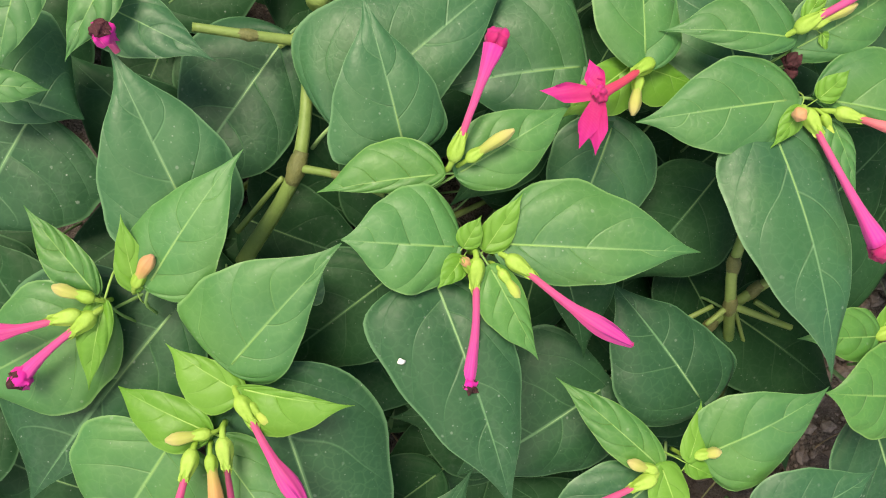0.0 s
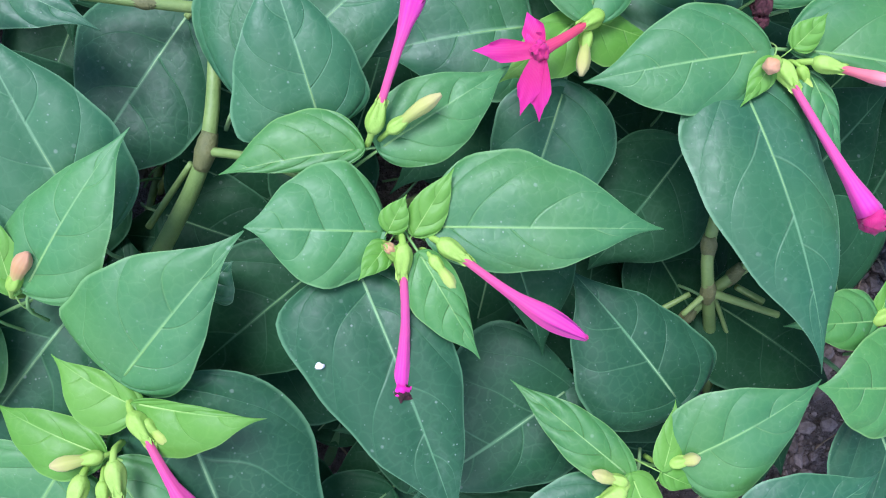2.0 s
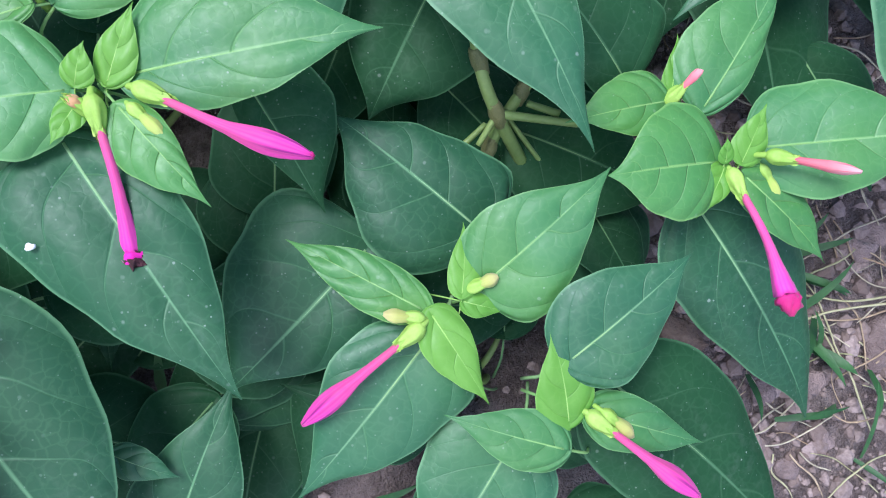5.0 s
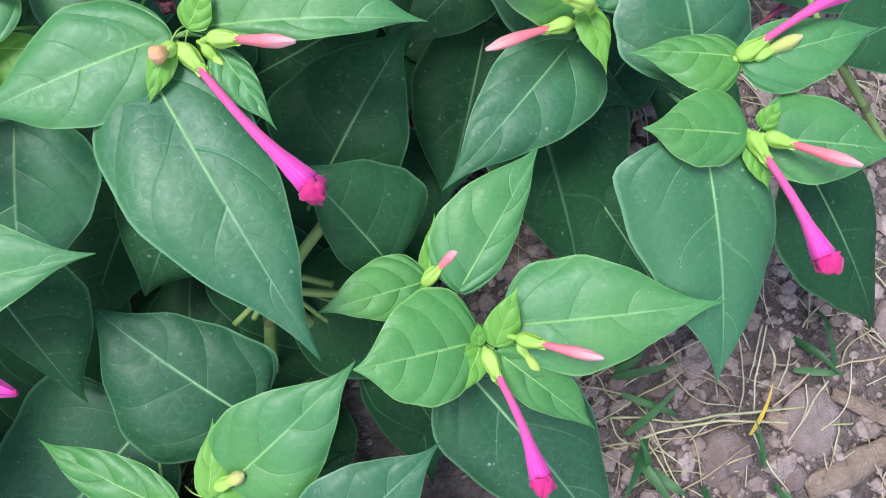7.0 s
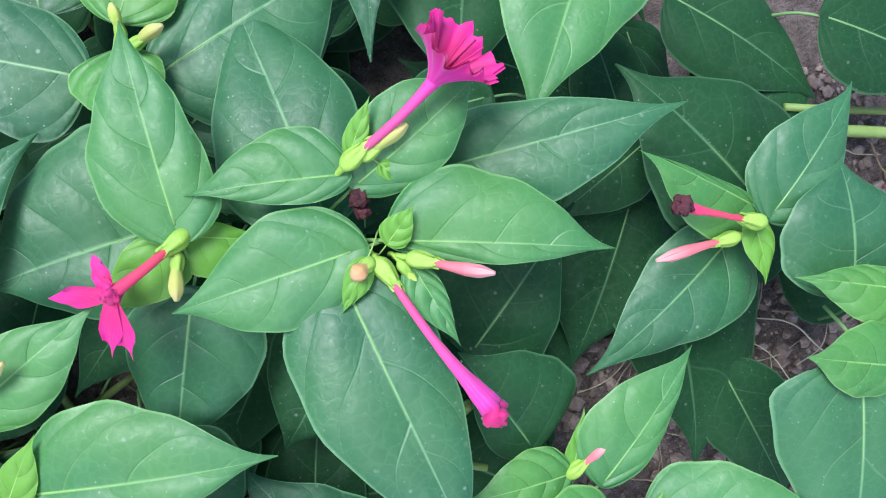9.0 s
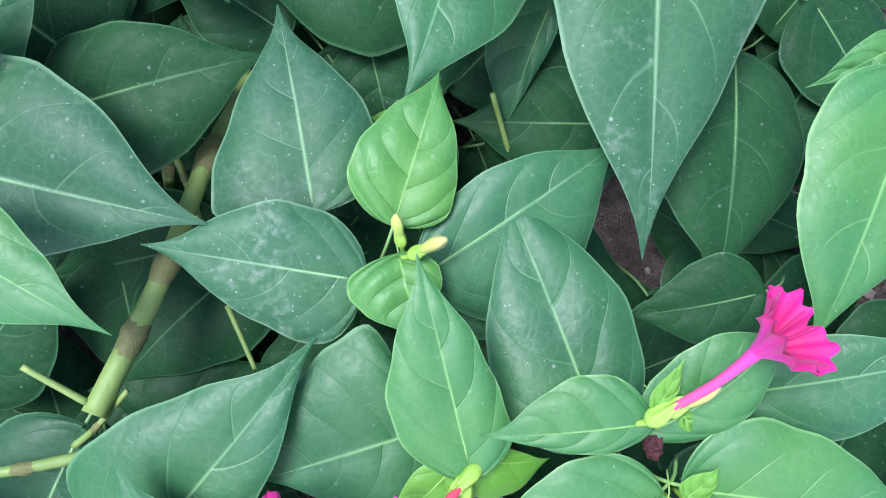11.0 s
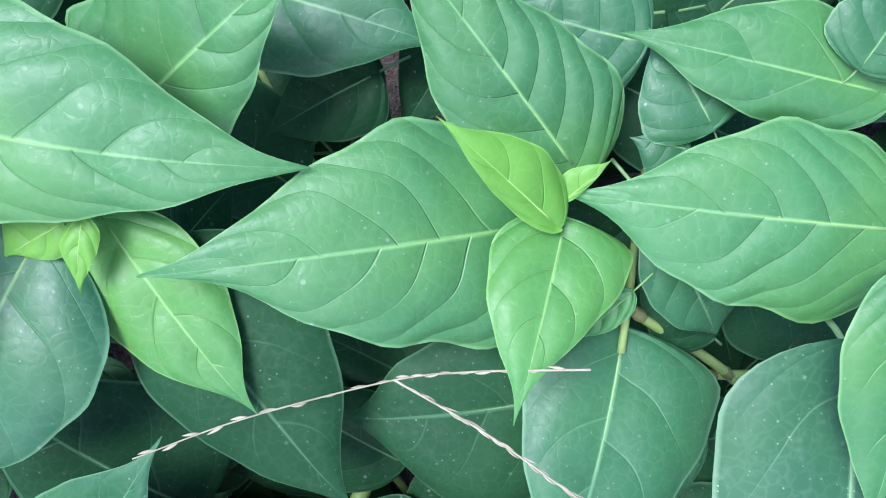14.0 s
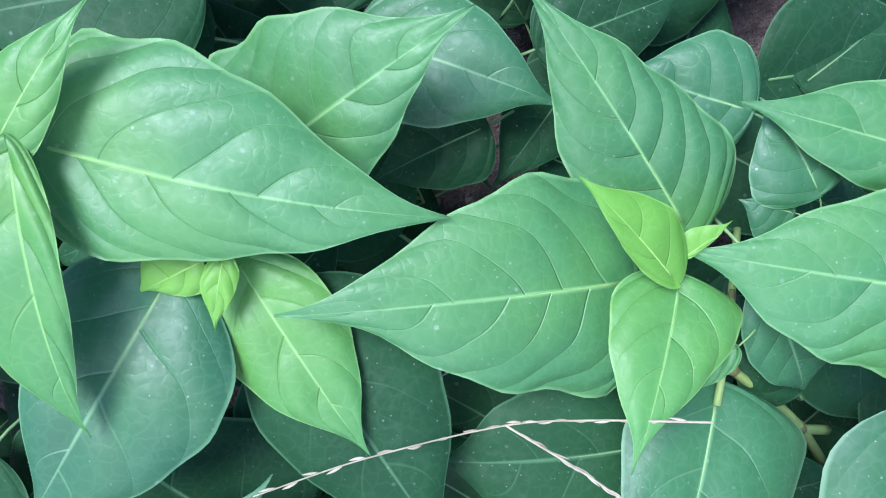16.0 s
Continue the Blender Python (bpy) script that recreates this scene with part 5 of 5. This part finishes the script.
leaf(N, (0.1124, 0.1650, 0.0440), (0.1040, 0.1685, 0.0400), 0.0095, "Y", 0, 0.0)
leaf(N, (0.1136, 0.1636, 0.0440), (0.1180, 0.1727, 0.0400), 0.0087, "Y", 0, 0.0)
leaf(N, (0.0381, 0.2020, 0.0120), (0.0414, 0.2176, 0.0100), 0.0137, "D", 0, 0.0)
leaf(N, (0.0395, 0.1463, 0.0120), (0.0413, 0.1630, 0.0140), 0.0143, "D", 0, 0.0)
leaf(N, (0.1772, 0.1733, 0.0150), (0.1837, 0.1898, 0.0120), 0.0153, "D", 0, 0.0)
flower(N, (0.1113, 0.1247, 0.0860), (0.1204, 0.1278, 0.0900), "yellow")
flower(N, (0.1070, 0.1292, 0.0840), (0.1065, 0.1371, 0.0880), "green")
flower(N, (0.1140, 0.1646, 0.0400), (0.1117, 0.1551, 0.0400), "coral")
stem(N, [(0.0044, 0.0880, 0.0700), (0.0179, 0.1093, 0.0600), (0.0304, 0.1298, 0.0520), (0.0459, 0.1628, 0.0320), (0.0667, 0.1967, 0.0100)], 0.0040, 0.0030)
stem(N, [(0.0035, 0.0919, 0.0700), (-0.0108, 0.1079, 0.0760)], 0.0012, 0.001)
stem(N, [(0.0466, 0.1122, 0.0500), (0.0538, 0.0914, 0.0600)], 0.001, 0.0008)
stem(N, [(0.0222, 0.0846, -0.0200), (0.0244, 0.1404, 0.0050), (0.0285, 0.1629, 0.0200), (0.0370, 0.1826, 0.0350)], 0.0024, 0.002)
stem(N, [(0.0371, 0.0829, -0.0100), (0.0367, 0.1294, 0.0150), (0.0359, 0.1572, 0.0300), (0.0331, 0.1769, 0.0400)], 0.0014, 0.0012)
stem(N, [(0.1672, 0.0839, -0.0200), (0.1609, 0.1139, 0.0000), (0.1551, 0.1450, 0.0200), (0.1488, 0.1710, 0.0350)], 0.0012, 0.001)
stem(N, [(0.1488, 0.2405, 0.0520), (0.1531, 0.2556, 0.0500), (0.1581, 0.2702, 0.0440), (0.1670, 0.2882, 0.0300)], 0.0012, 0.0012)
filler_understory(N, 0.08, 0.15, 9, 0.09, -0.03, 0.015)

# shoot p
P = shrub(0.100, 0.303, LABELS["P"])
leaf(P, (0.0901, 0.3275, 0.0260), (0.0532, 0.3141, 0.0220), 0.0300, "D", 0, 0.75)
leaf(P, (0.1242, 0.3417, 0.0140), (0.0930, 0.3065, 0.0100), 0.0305, "D", 0, 0.75)
leaf(P, (0.0745, 0.3396, 0.0050), (0.0947, 0.3066, 0.0000), 0.0279, "D", 0, 0.75)
leaf(P, (0.0281, 0.2897, 0.0300), (0.0455, 0.3037, 0.0250), 0.0206, "D", 0, 0.75)
leaf(P, (-0.0144, 0.3345, 0.0820), (0.0755, 0.3073, 0.0780), 0.0535, "L", 0, 0.75, shape=(0.0312, 0.0207, 0.10, 0.10, 0.62, 0.79, 0.042))
leaf(P, (0.0292, 0.3264, 0.0550), (0.0861, 0.3566, 0.0780), 0.0386, "L", 0, 0.75, shape=(0.0301, 0.0193, 0.10, 0.22, 0.56, 0.25, -0.003))
leaf(P, (0.1216, 0.2824, 0.0600), (0.0300, 0.2883, 0.0790), 0.0610, "L", 0, 0.75, shape=(0.0324, 0.0304, 0.10, 0.14, 0.19, 0.57, 0.015))
leaf(P, (0.1405, 0.2963, 0.0560), (0.1013, 0.3617, 0.0660), 0.0464, "L", 0, 0.5, shape=(0.0204, 0.0216, 0.18, 0.16, 0.72, 0.63, 0.005))
leaf(P, (0.1309, 0.2853, 0.0720), (0.1065, 0.3149, 0.0820), 0.0207, "Y", 0, 0.75, shape=(0.0049, 0.0109, 0.29, 0.34, 0.49, 0.42, 0.004))
leaf(P, (0.1343, 0.2816, 0.0670), (0.1139, 0.2383, 0.0840), 0.0349, "F", 0, 0.75, shape=(0.0196, 0.0166, 0.10, 0.20, -0.03, 0.46, 0.020))
leaf(P, (0.1353, 0.2896, 0.0700), (0.1476, 0.2979, 0.0720), 0.0080, "Y", 0, 0.75, shape=(0.0052, 0.0014, 0.26, 0.25, 0.43, 0.41, -0.001))
leaf(P, (0.2157, 0.2696, 0.0720), (0.1346, 0.2915, 0.0690), 0.0500, "L", 0, 0.75, shape=(0.0266, 0.0245, 0.25, 0.26, 0.62, 0.40, -0.003))
leaf(P, (0.2173, 0.3037, 0.0650), (0.1550, 0.3279, 0.0640), 0.0304, "T", 0, 0.75, shape=(0.0137, 0.0172, 0.31, 0.27, 0.65, 0.56, -0.002))
leaf(P, (0.1617, 0.2765, 0.0600), (0.1786, 0.2387, 0.0460), 0.0400, "M", 0, 0.0, shape=(0.0230, 0.0125, 0.45, 0.45, 1.00, 1.00, 0.000))
leaf(P, (0.1706, 0.2959, 0.0580), (0.1564, 0.3011, 0.0560), 0.0228, "M", 0, 0.75, shape=(0.0118, 0.0045, 0.25, 0.25, 0.41, 0.40, 0.004))
leaf(P, (0.0203, 0.2998, 0.0640), (0.0474, 0.2437, 0.0660), 0.0387, "F", 0, 0.75, shape=(0.0160, 0.0185, 0.35, 0.33, 0.51, 0.28, -0.000))
leaf(P, (0.0187, 0.3032, 0.0740), (0.0139, 0.2853, 0.0740), 0.0086, "Y", 0, 0.75)
leaf(P, (0.0122, 0.3028, 0.0720), (-0.0044, 0.2966, 0.0700), 0.0168, "Y", 0, 0.75, shape=(0.0075, 0.0149, 0.15, 0.30, 0.07, 0.57, 0.002))
leaf(P, (0.0011, 0.2966, 0.0680), (-0.0425, 0.2396, 0.0700), 0.0508, "M", 0, 0.75, shape=(0.0289, 0.0245, 0.34, 0.25, 1.00, 0.40, -0.012))
leaf(P, (0.2104, 0.2613, 0.0940), (0.1943, 0.2012, 0.0930), 0.0289, "T", 0, 0.75, shape=(0.0151, 0.0161, 0.25, 0.27, 0.44, 0.60, 0.007))
leaf(P, (0.0608, 0.3564, 0.0340), (0.1136, 0.3313, 0.0400), 0.0319, "M", 0, 0.75, shape=(0.0206, 0.0211, 0.26, 0.21, 0.40, 0.29, -0.005))
leaf(P, (-0.0237, 0.3335, 0.0900), (0.0045, 0.3653, 0.0920), 0.0205, "F", 0, 0.75, shape=(0.0103, 0.0077, 0.25, 0.23, 0.40, 0.20, -0.009))
leaf(P, (-0.0183, 0.3317, 0.0920), (-0.0183, 0.2635, 0.0810), 0.0211, "F", 0, 0.75, shape=(0.0069, 0.0203, 0.28, 0.30, 0.55, 0.48, 0.008))
leaf(P, (0.1638, 0.3254, 0.0450), (0.1301, 0.3411, 0.0400), 0.0378, "M", 0, 0.75)
leaf(P, (0.1766, 0.3018, 0.0600), (0.1643, 0.3283, 0.0550), 0.0314, "M", 0, 0.75)
leaf(P, (0.2112, 0.3114, 0.0700), (0.2265, 0.3309, 0.0700), 0.0281, "M", 0, 0.75)
leaf(P, (0.0054, 0.2901, 0.0600), (-0.0135, 0.3016, 0.0600), 0.0224, "M", 0, 0.75)
leaf(P, (0.1781, 0.2379, 0.0400), (0.1564, 0.2630, 0.0400), 0.0257, "D", 0, 0.75)
leaf(P, (0.1503, 0.2600, 0.0620), (0.1361, 0.2469, 0.0540), 0.0088, "T", 20, 0.0)
stem(P, [(0.2082, 0.1918, 0.0000), (0.1888, 0.2166, 0.0220), (0.1721, 0.2340, 0.0360), (0.1568, 0.2484, 0.0450), (0.1437, 0.2661, 0.0520)], 0.0018, 0.0014)
stem(P, [(0.2050, 0.2083, 0.0100), (0.1823, 0.2174, 0.0240), (0.1597, 0.2244, 0.0320), (0.1469, 0.2328, 0.0360)], 0.0018, 0.0014)
filler_understory(P, 0.07, 0.29, 9, 0.09, -0.03, 0.015)

# ---- end of shoots ----
WHITE_SPOT = bmesh.new()
lump(WHITE_SPOT, (0, 0, 0), 0.0011, 0.4, 3.0, 0.5, 2)
part("white_speck", WHITE_SPOT, WHITE, B, "small white dropping on a leaf", Matrix.Translation((0.0320, -0.0370, 0.1055)) @ Matrix.Diagonal((1.3, 0.9, 1, 1)))
# Invented low leaves that darken the gaps between the shoots.
filler_undergrowth([A, B, C, D, E, F, G, H, J, K], 85, -0.13, 0.30, -0.19, 0.11, 0.008, 0.036, 5)
filler_undergrowth([N, P], 270, -0.10, 0.30, 0.08, 0.46, -0.045, 0.024, 6)
# Added foliage mostly out of view behind and left, to block low skylight.
filler_undergrowth([N, P], 60, -0.14, 0.32, 0.34, 0.50, -0.010, 0.045, 7)
filler_undergrowth([A, D], 45, -0.20, -0.08, -0.18, 0.30, 0.010, 0.055, 8)


# ---- on the soil and over the leaves ----
straw([(0.3078, -0.1070, 0.0040), (0.3320, -0.1003, 0.0080), (0.3679, -0.0947, 0.0030)], 0.0007, PALE)
straw([(0.3258, -0.0836, 0.0030), (0.3278, -0.0989, 0.0040), (0.3332, -0.1156, 0.0000)], 0.0008)
straw([(0.2970, -0.1186, 0.0040), (0.3362, -0.1292, 0.0100), (0.3976, -0.1437, 0.0040)], 0.0011, GREENISH)
straw([(0.3147, -0.1249, 0.0040), (0.3201, -0.1615, 0.0060), (0.3264, -0.1900, 0.0020)], 0.0009, GREENISH)
straw([(0.3341, -0.1046, 0.0020), (0.3453, -0.1118, 0.0050), (0.3589, -0.1254, 0.0020)], 0.0008)
straw([(0.3064, -0.1332, 0.0010), (0.3351, -0.1370, 0.0040), (0.3712, -0.1432, 0.0020)], 0.0009)
straw([(0.3146, -0.1621, 0.0030), (0.3322, -0.1558, 0.0080), (0.3593, -0.1510, 0.0040)], 0.0008)
straw([(0.3623, -0.1465, 0.0040), (0.3653, -0.1608, 0.0060), (0.3741, -0.1805, 0.0010)], 0.0009, PALE)
straw([(0.3425, -0.1704, 0.0020), (0.3554, -0.1848, 0.0050), (0.3752, -0.2112, 0.0010)], 0.0009)
straw([(0.3257, -0.2188, 0.0020), (0.3477, -0.2035, 0.0070), (0.3802, -0.1904, 0.0030)], 0.0009, PALE)
straw([(0.3823, -0.1000, 0.0060), (0.3701, -0.1163, 0.0100), (0.3651, -0.1378, 0.0040)], 0.0008, PALE)
straw([(0.3941, -0.1104, 0.0040), (0.3859, -0.1206, 0.0060), (0.3811, -0.1316, 0.0020)], 0.0008, PALE)
straw([(0.2624, -0.1767, 0.0030), (0.2724, -0.1686, 0.0080), (0.2875, -0.1656, 0.0030)], 0.0007, PALE)
straw([(0.2570, -0.1217, 0.0010), (0.2655, -0.1300, 0.0040), (0.2758, -0.1423, 0.0010)], 0.0011)
straw([(0.2847, -0.1885, 0.0020), (0.2884, -0.1976, 0.0040), (0.2961, -0.2116, 0.0010)], 0.0009)
straw([(0.2768, -0.1159, 0.0010), (0.2899, -0.1327, 0.0040), (0.3042, -0.1479, 0.0010)], 0.0008)
straw([(0.3330, -0.0919, 0.0020), (0.3350, -0.1055, 0.0050), (0.3394, -0.1128, 0.0010)], 0.0008)
straw([(0.2884, -0.1193, 0.0030), (0.3159, -0.1128, 0.0080), (0.3446, -0.1059, 0.0030)], 0.0008, GREENISH)
straw([(0.3395, -0.1105, 0.0020), (0.3522, -0.1198, 0.0060), (0.3586, -0.1320, 0.0020)], 0.0009)
straw([(0.3678, -0.0958, 0.0060), (0.3602, -0.1175, 0.0100), (0.3573, -0.1396, 0.0030)], 0.0008, PALE)
straw([(0.3802, -0.0993, 0.0060), (0.3714, -0.1102, 0.0080), (0.3682, -0.1223, 0.0030)], 0.0008, PALE)
straw([(0.4054, -0.1341, 0.0060), (0.3879, -0.1448, 0.0090), (0.3781, -0.1569, 0.0030)], 0.0009, PALE)
straw([(0.3955, -0.1330, 0.0030), (0.3894, -0.1418, 0.0060), (0.3807, -0.1552, 0.0020)], 0.0008, PALE)
straw([(0.3757, -0.1383, 0.0030), (0.3970, -0.1287, 0.0070), (0.4296, -0.1148, 0.0020)], 0.0008)
straw([(0.4093, -0.1308, 0.0020), (0.4252, -0.1301, 0.0060), (0.4474, -0.1342, 0.0010)], 0.0010)
straw([(0.4322, -0.1170, 0.0020), (0.4395, -0.1273, 0.0050), (0.4538, -0.1461, 0.0010)], 0.0009, PALE)
straw([(0.3111, -0.1336, 0.0030), (0.3141, -0.1469, 0.0070), (0.3178, -0.1629, 0.0020)], 0.0010, GREENISH)
straw([(0.3072, -0.1324, 0.0030), (0.3335, -0.1313, 0.0080), (0.3876, -0.1501, 0.0030)], 0.0011, GREENISH)
straw([(0.3372, -0.1609, 0.0020), (0.3510, -0.1560, 0.0060), (0.3622, -0.1564, 0.0020)], 0.0008)
straw([(0.2897, -0.1275, 0.0010), (0.2980, -0.1334, 0.0040), (0.3078, -0.1331, 0.0010)], 0.0011)
straw([(0.0286, -0.0637, 0.0020), (0.0355, -0.0800, 0.0060), (0.0472, -0.0935, 0.0010)], 0.0010)
straw([(0.1833, -0.1323, 0.0060), (0.1916, -0.1155, 0.0140), (0.2028, -0.1057, 0.0100)], 0.0008, GREENISH)
straw([(0.0424, -0.0731, 0.0010), (0.0524, -0.0933, 0.0050), (0.0584, -0.1077, 0.0010)], 0.0010)
straw([(0.4185, 0.0640, 0.0040), (0.4227, 0.0406, 0.0080), (0.4472, 0.0485, 0.0030)], 0.0009)
straw([(0.3430, -0.0333, 0.0020), (0.3267, -0.0453, 0.0060), (0.3169, -0.0623, 0.0020)], 0.0010)
straw([(0.2265, 0.1340, -0.0260), (0.2315, 0.1207, -0.0160), (0.2477, 0.1074, -0.0260)], 0.0012)
grass((0.3049, -0.1096, 0.0060), (0.3258, -0.1262, 0.0060), 0.0045)
grass((0.3033, -0.1373, 0.0040), (0.3115, -0.1635, 0.0100), 0.0065)
grass((0.2804, -0.1710, 0.0040), (0.3139, -0.1736, 0.0060), 0.0045)
grass((0.3181, -0.2002, 0.0020), (0.3229, -0.1623, 0.0160), 0.0035)
grass((0.3418, -0.1726, 0.0040), (0.3437, -0.2049, 0.0120), 0.0040)
grass((0.2725, -0.1482, 0.0040), (0.2683, -0.1669, 0.0100), 0.0045)
grass((0.3664, -0.1722, 0.0040), (0.3647, -0.1986, 0.0120), 0.0045)
grass((0.3141, -0.1988, 0.0020), (0.3274, -0.2176, 0.0080), 0.0035)
grass((0.3062, -0.0981, 0.0040), (0.3219, -0.0873, 0.0120), 0.0045)
grass((0.3611, -0.1625, 0.0030), (0.3567, -0.1337, 0.0160), 0.0030)
grass((0.3959, -0.1100, 0.0030), (0.4068, -0.1316, 0.0100), 0.0040)
grass((0.4104, -0.1332, 0.0030), (0.4036, -0.1031, 0.0120), 0.0045)
grass((0.3916, -0.1250, 0.0030), (0.4114, -0.1316, 0.0080), 0.0050)
grass((0.3797, -0.1242, 0.0030), (0.3747, -0.1053, 0.0120), 0.0022, 0.006, GREENISH)
grass((0.3026, -0.1284, 0.0030), (0.3286, -0.1106, 0.0120), 0.0055)
grass((0.3041, -0.1022, 0.0030), (0.3313, -0.1009, 0.0120), 0.0055)
grass((0.3083, -0.1488, 0.0030), (0.3027, -0.1259, 0.0140), 0.0050)
grass((0.0742, -0.1527, 0.0020), (0.0761, -0.1165, 0.0120), 0.0035)
grass((0.0998, -0.1549, 0.0020), (0.1223, -0.1496, 0.0100), 0.0045)
grass((0.0341, -0.0912, 0.0040), (0.0400, -0.0700, 0.0160), 0.0060)
grass((-0.0100, 0.0647, -0.0160), (-0.0104, 0.0902, 0.0040), 0.0040)
grass((0.0120, 0.0809, -0.0160), (0.0100, 0.1052, 0.0040), 0.0030)
grass((0.3596, -0.1461, 0.0060), (0.3730, -0.1231, 0.0120), 0.0032, 0.004, YELLOW)
grass((0.3121, -0.1318, 0.0030), (0.2890, -0.1530, 0.0090), 0.0062)
grass((0.3065, -0.1452, 0.0030), (0.3193, -0.1602, 0.0090), 0.0075)
grass((0.3323, -0.1624, 0.0030), (0.3241, -0.1807, 0.0090), 0.0055)
grass((0.3411, -0.1715, 0.0030), (0.3445, -0.1951, 0.0090), 0.0050)
grass((0.3697, -0.1781, 0.0030), (0.3764, -0.2061, 0.0090), 0.0065)
grass((0.3120, -0.1739, 0.0030), (0.2872, -0.1712, 0.0090), 0.0060)
grass((0.3099, -0.1133, 0.0030), (0.3256, -0.1250, 0.0090), 0.0060)
grass((0.3046, -0.0997, 0.0030), (0.3178, -0.0932, 0.0090), 0.0055)
grass((0.3966, -0.1118, 0.0030), (0.4058, -0.1282, 0.0090), 0.0055)
grass((0.4122, -0.1020, 0.0030), (0.4055, -0.1128, 0.0090), 0.0050)
grass((0.3644, -0.1470, 0.0030), (0.3567, -0.1618, 0.0090), 0.0035)
stone((0.3475, -0.1546, 0.0000), 0.0125, 0.5, 1.3)
stone((0.3926, -0.1509, 0.0000), 0.0150, 0.35, 4.1)
stone((0.4479, -0.1187, 0.0000), 0.0095, 0.6, 5.2)
stone((0.3063, -0.1620, 0.0000), 0.0055, 0.6, 7.7)
stone((0.2798, -0.1589, 0.0000), 0.0055, 0.6, 8.1)
stone((0.3438, -0.1086, 0.0000), 0.0070, 0.6, 9.4)
stone((0.3787, -0.1738, 0.0000), 0.0060, 0.6, 3.4)
stone((0.2845, -0.1947, 0.0000), 0.0055, 0.6, 2.4)
stone((0.3041, -0.1880, 0.0000), 0.0045, 0.6, 6.6)
stone((0.3726, -0.1671, 0.0000), 0.0060, 0.6, 6.1)
stone((0.3542, -0.1035, 0.0000), 0.0065, 0.5, 2.2)
stone((0.2554, -0.0150, 0.0000), 0.0035, 0.7, 2.9)
chip((0.3823, -0.1821, 0.0020), (0.4438, -0.1743, 0.0030), 0.013, 0.004, 1.0)
chip((0.4080, -0.1415, 0.0030), (0.4446, -0.1717, 0.0030), 0.007, 0.003, 2.0)
chip((0.3724, -0.1416, 0.0020), (0.3978, -0.1604, 0.0020), 0.008, 0.003, 3.0)
chip((0.2382, -0.1147, 0.0020), (0.2579, -0.1310, 0.0020), 0.010, 0.004, 4.0)
chip((0.1888, 0.1193, -0.0260), (0.2100, 0.1061, -0.0260), 0.012, 0.004, 5.0)
FALLEN = bmesh.new()
tube(FALLEN, spline([(0.4168, 0.0359, 0.0100), (0.4245, 0.0399, 0.0140), (0.4303, 0.0419, 0.0125)], 12), [0.0008, 0.0012, 0.0013, 0.0018], 10, 0.1, 5, 0.2, 4.0)
thing("fallen_flower", FALLEN, PURPLE, "withered purple-pink flower tube fallen on the soil", "flower")
gravel()
litter(250, 0.27, 0.50, -0.26, 0.06, 21)
litter(25, -0.05, 0.26, -0.20, 0.05, 22)
seed_stalk([(0.1334, 0.2515, 0.0880), (0.1054, 0.2509, 0.0760), (0.0840, 0.2473, 0.0640), (0.0468, 0.2464, 0.0720), (0.0177, 0.2422, 0.0770)], 0.00032)
seed_stalk([(0.0849, 0.2475, 0.0640), (0.1073, 0.2316, 0.0720), (0.1281, 0.2123, 0.0770), (0.1373, 0.2038, 0.0780)], 0.00034, 0.05)
seed_stalk([(0.0698, 0.2535, 0.0340), (0.0794, 0.2577, 0.0360), (0.0936, 0.2589, 0.0380)], 0.00025)

# ---- end of soil ----
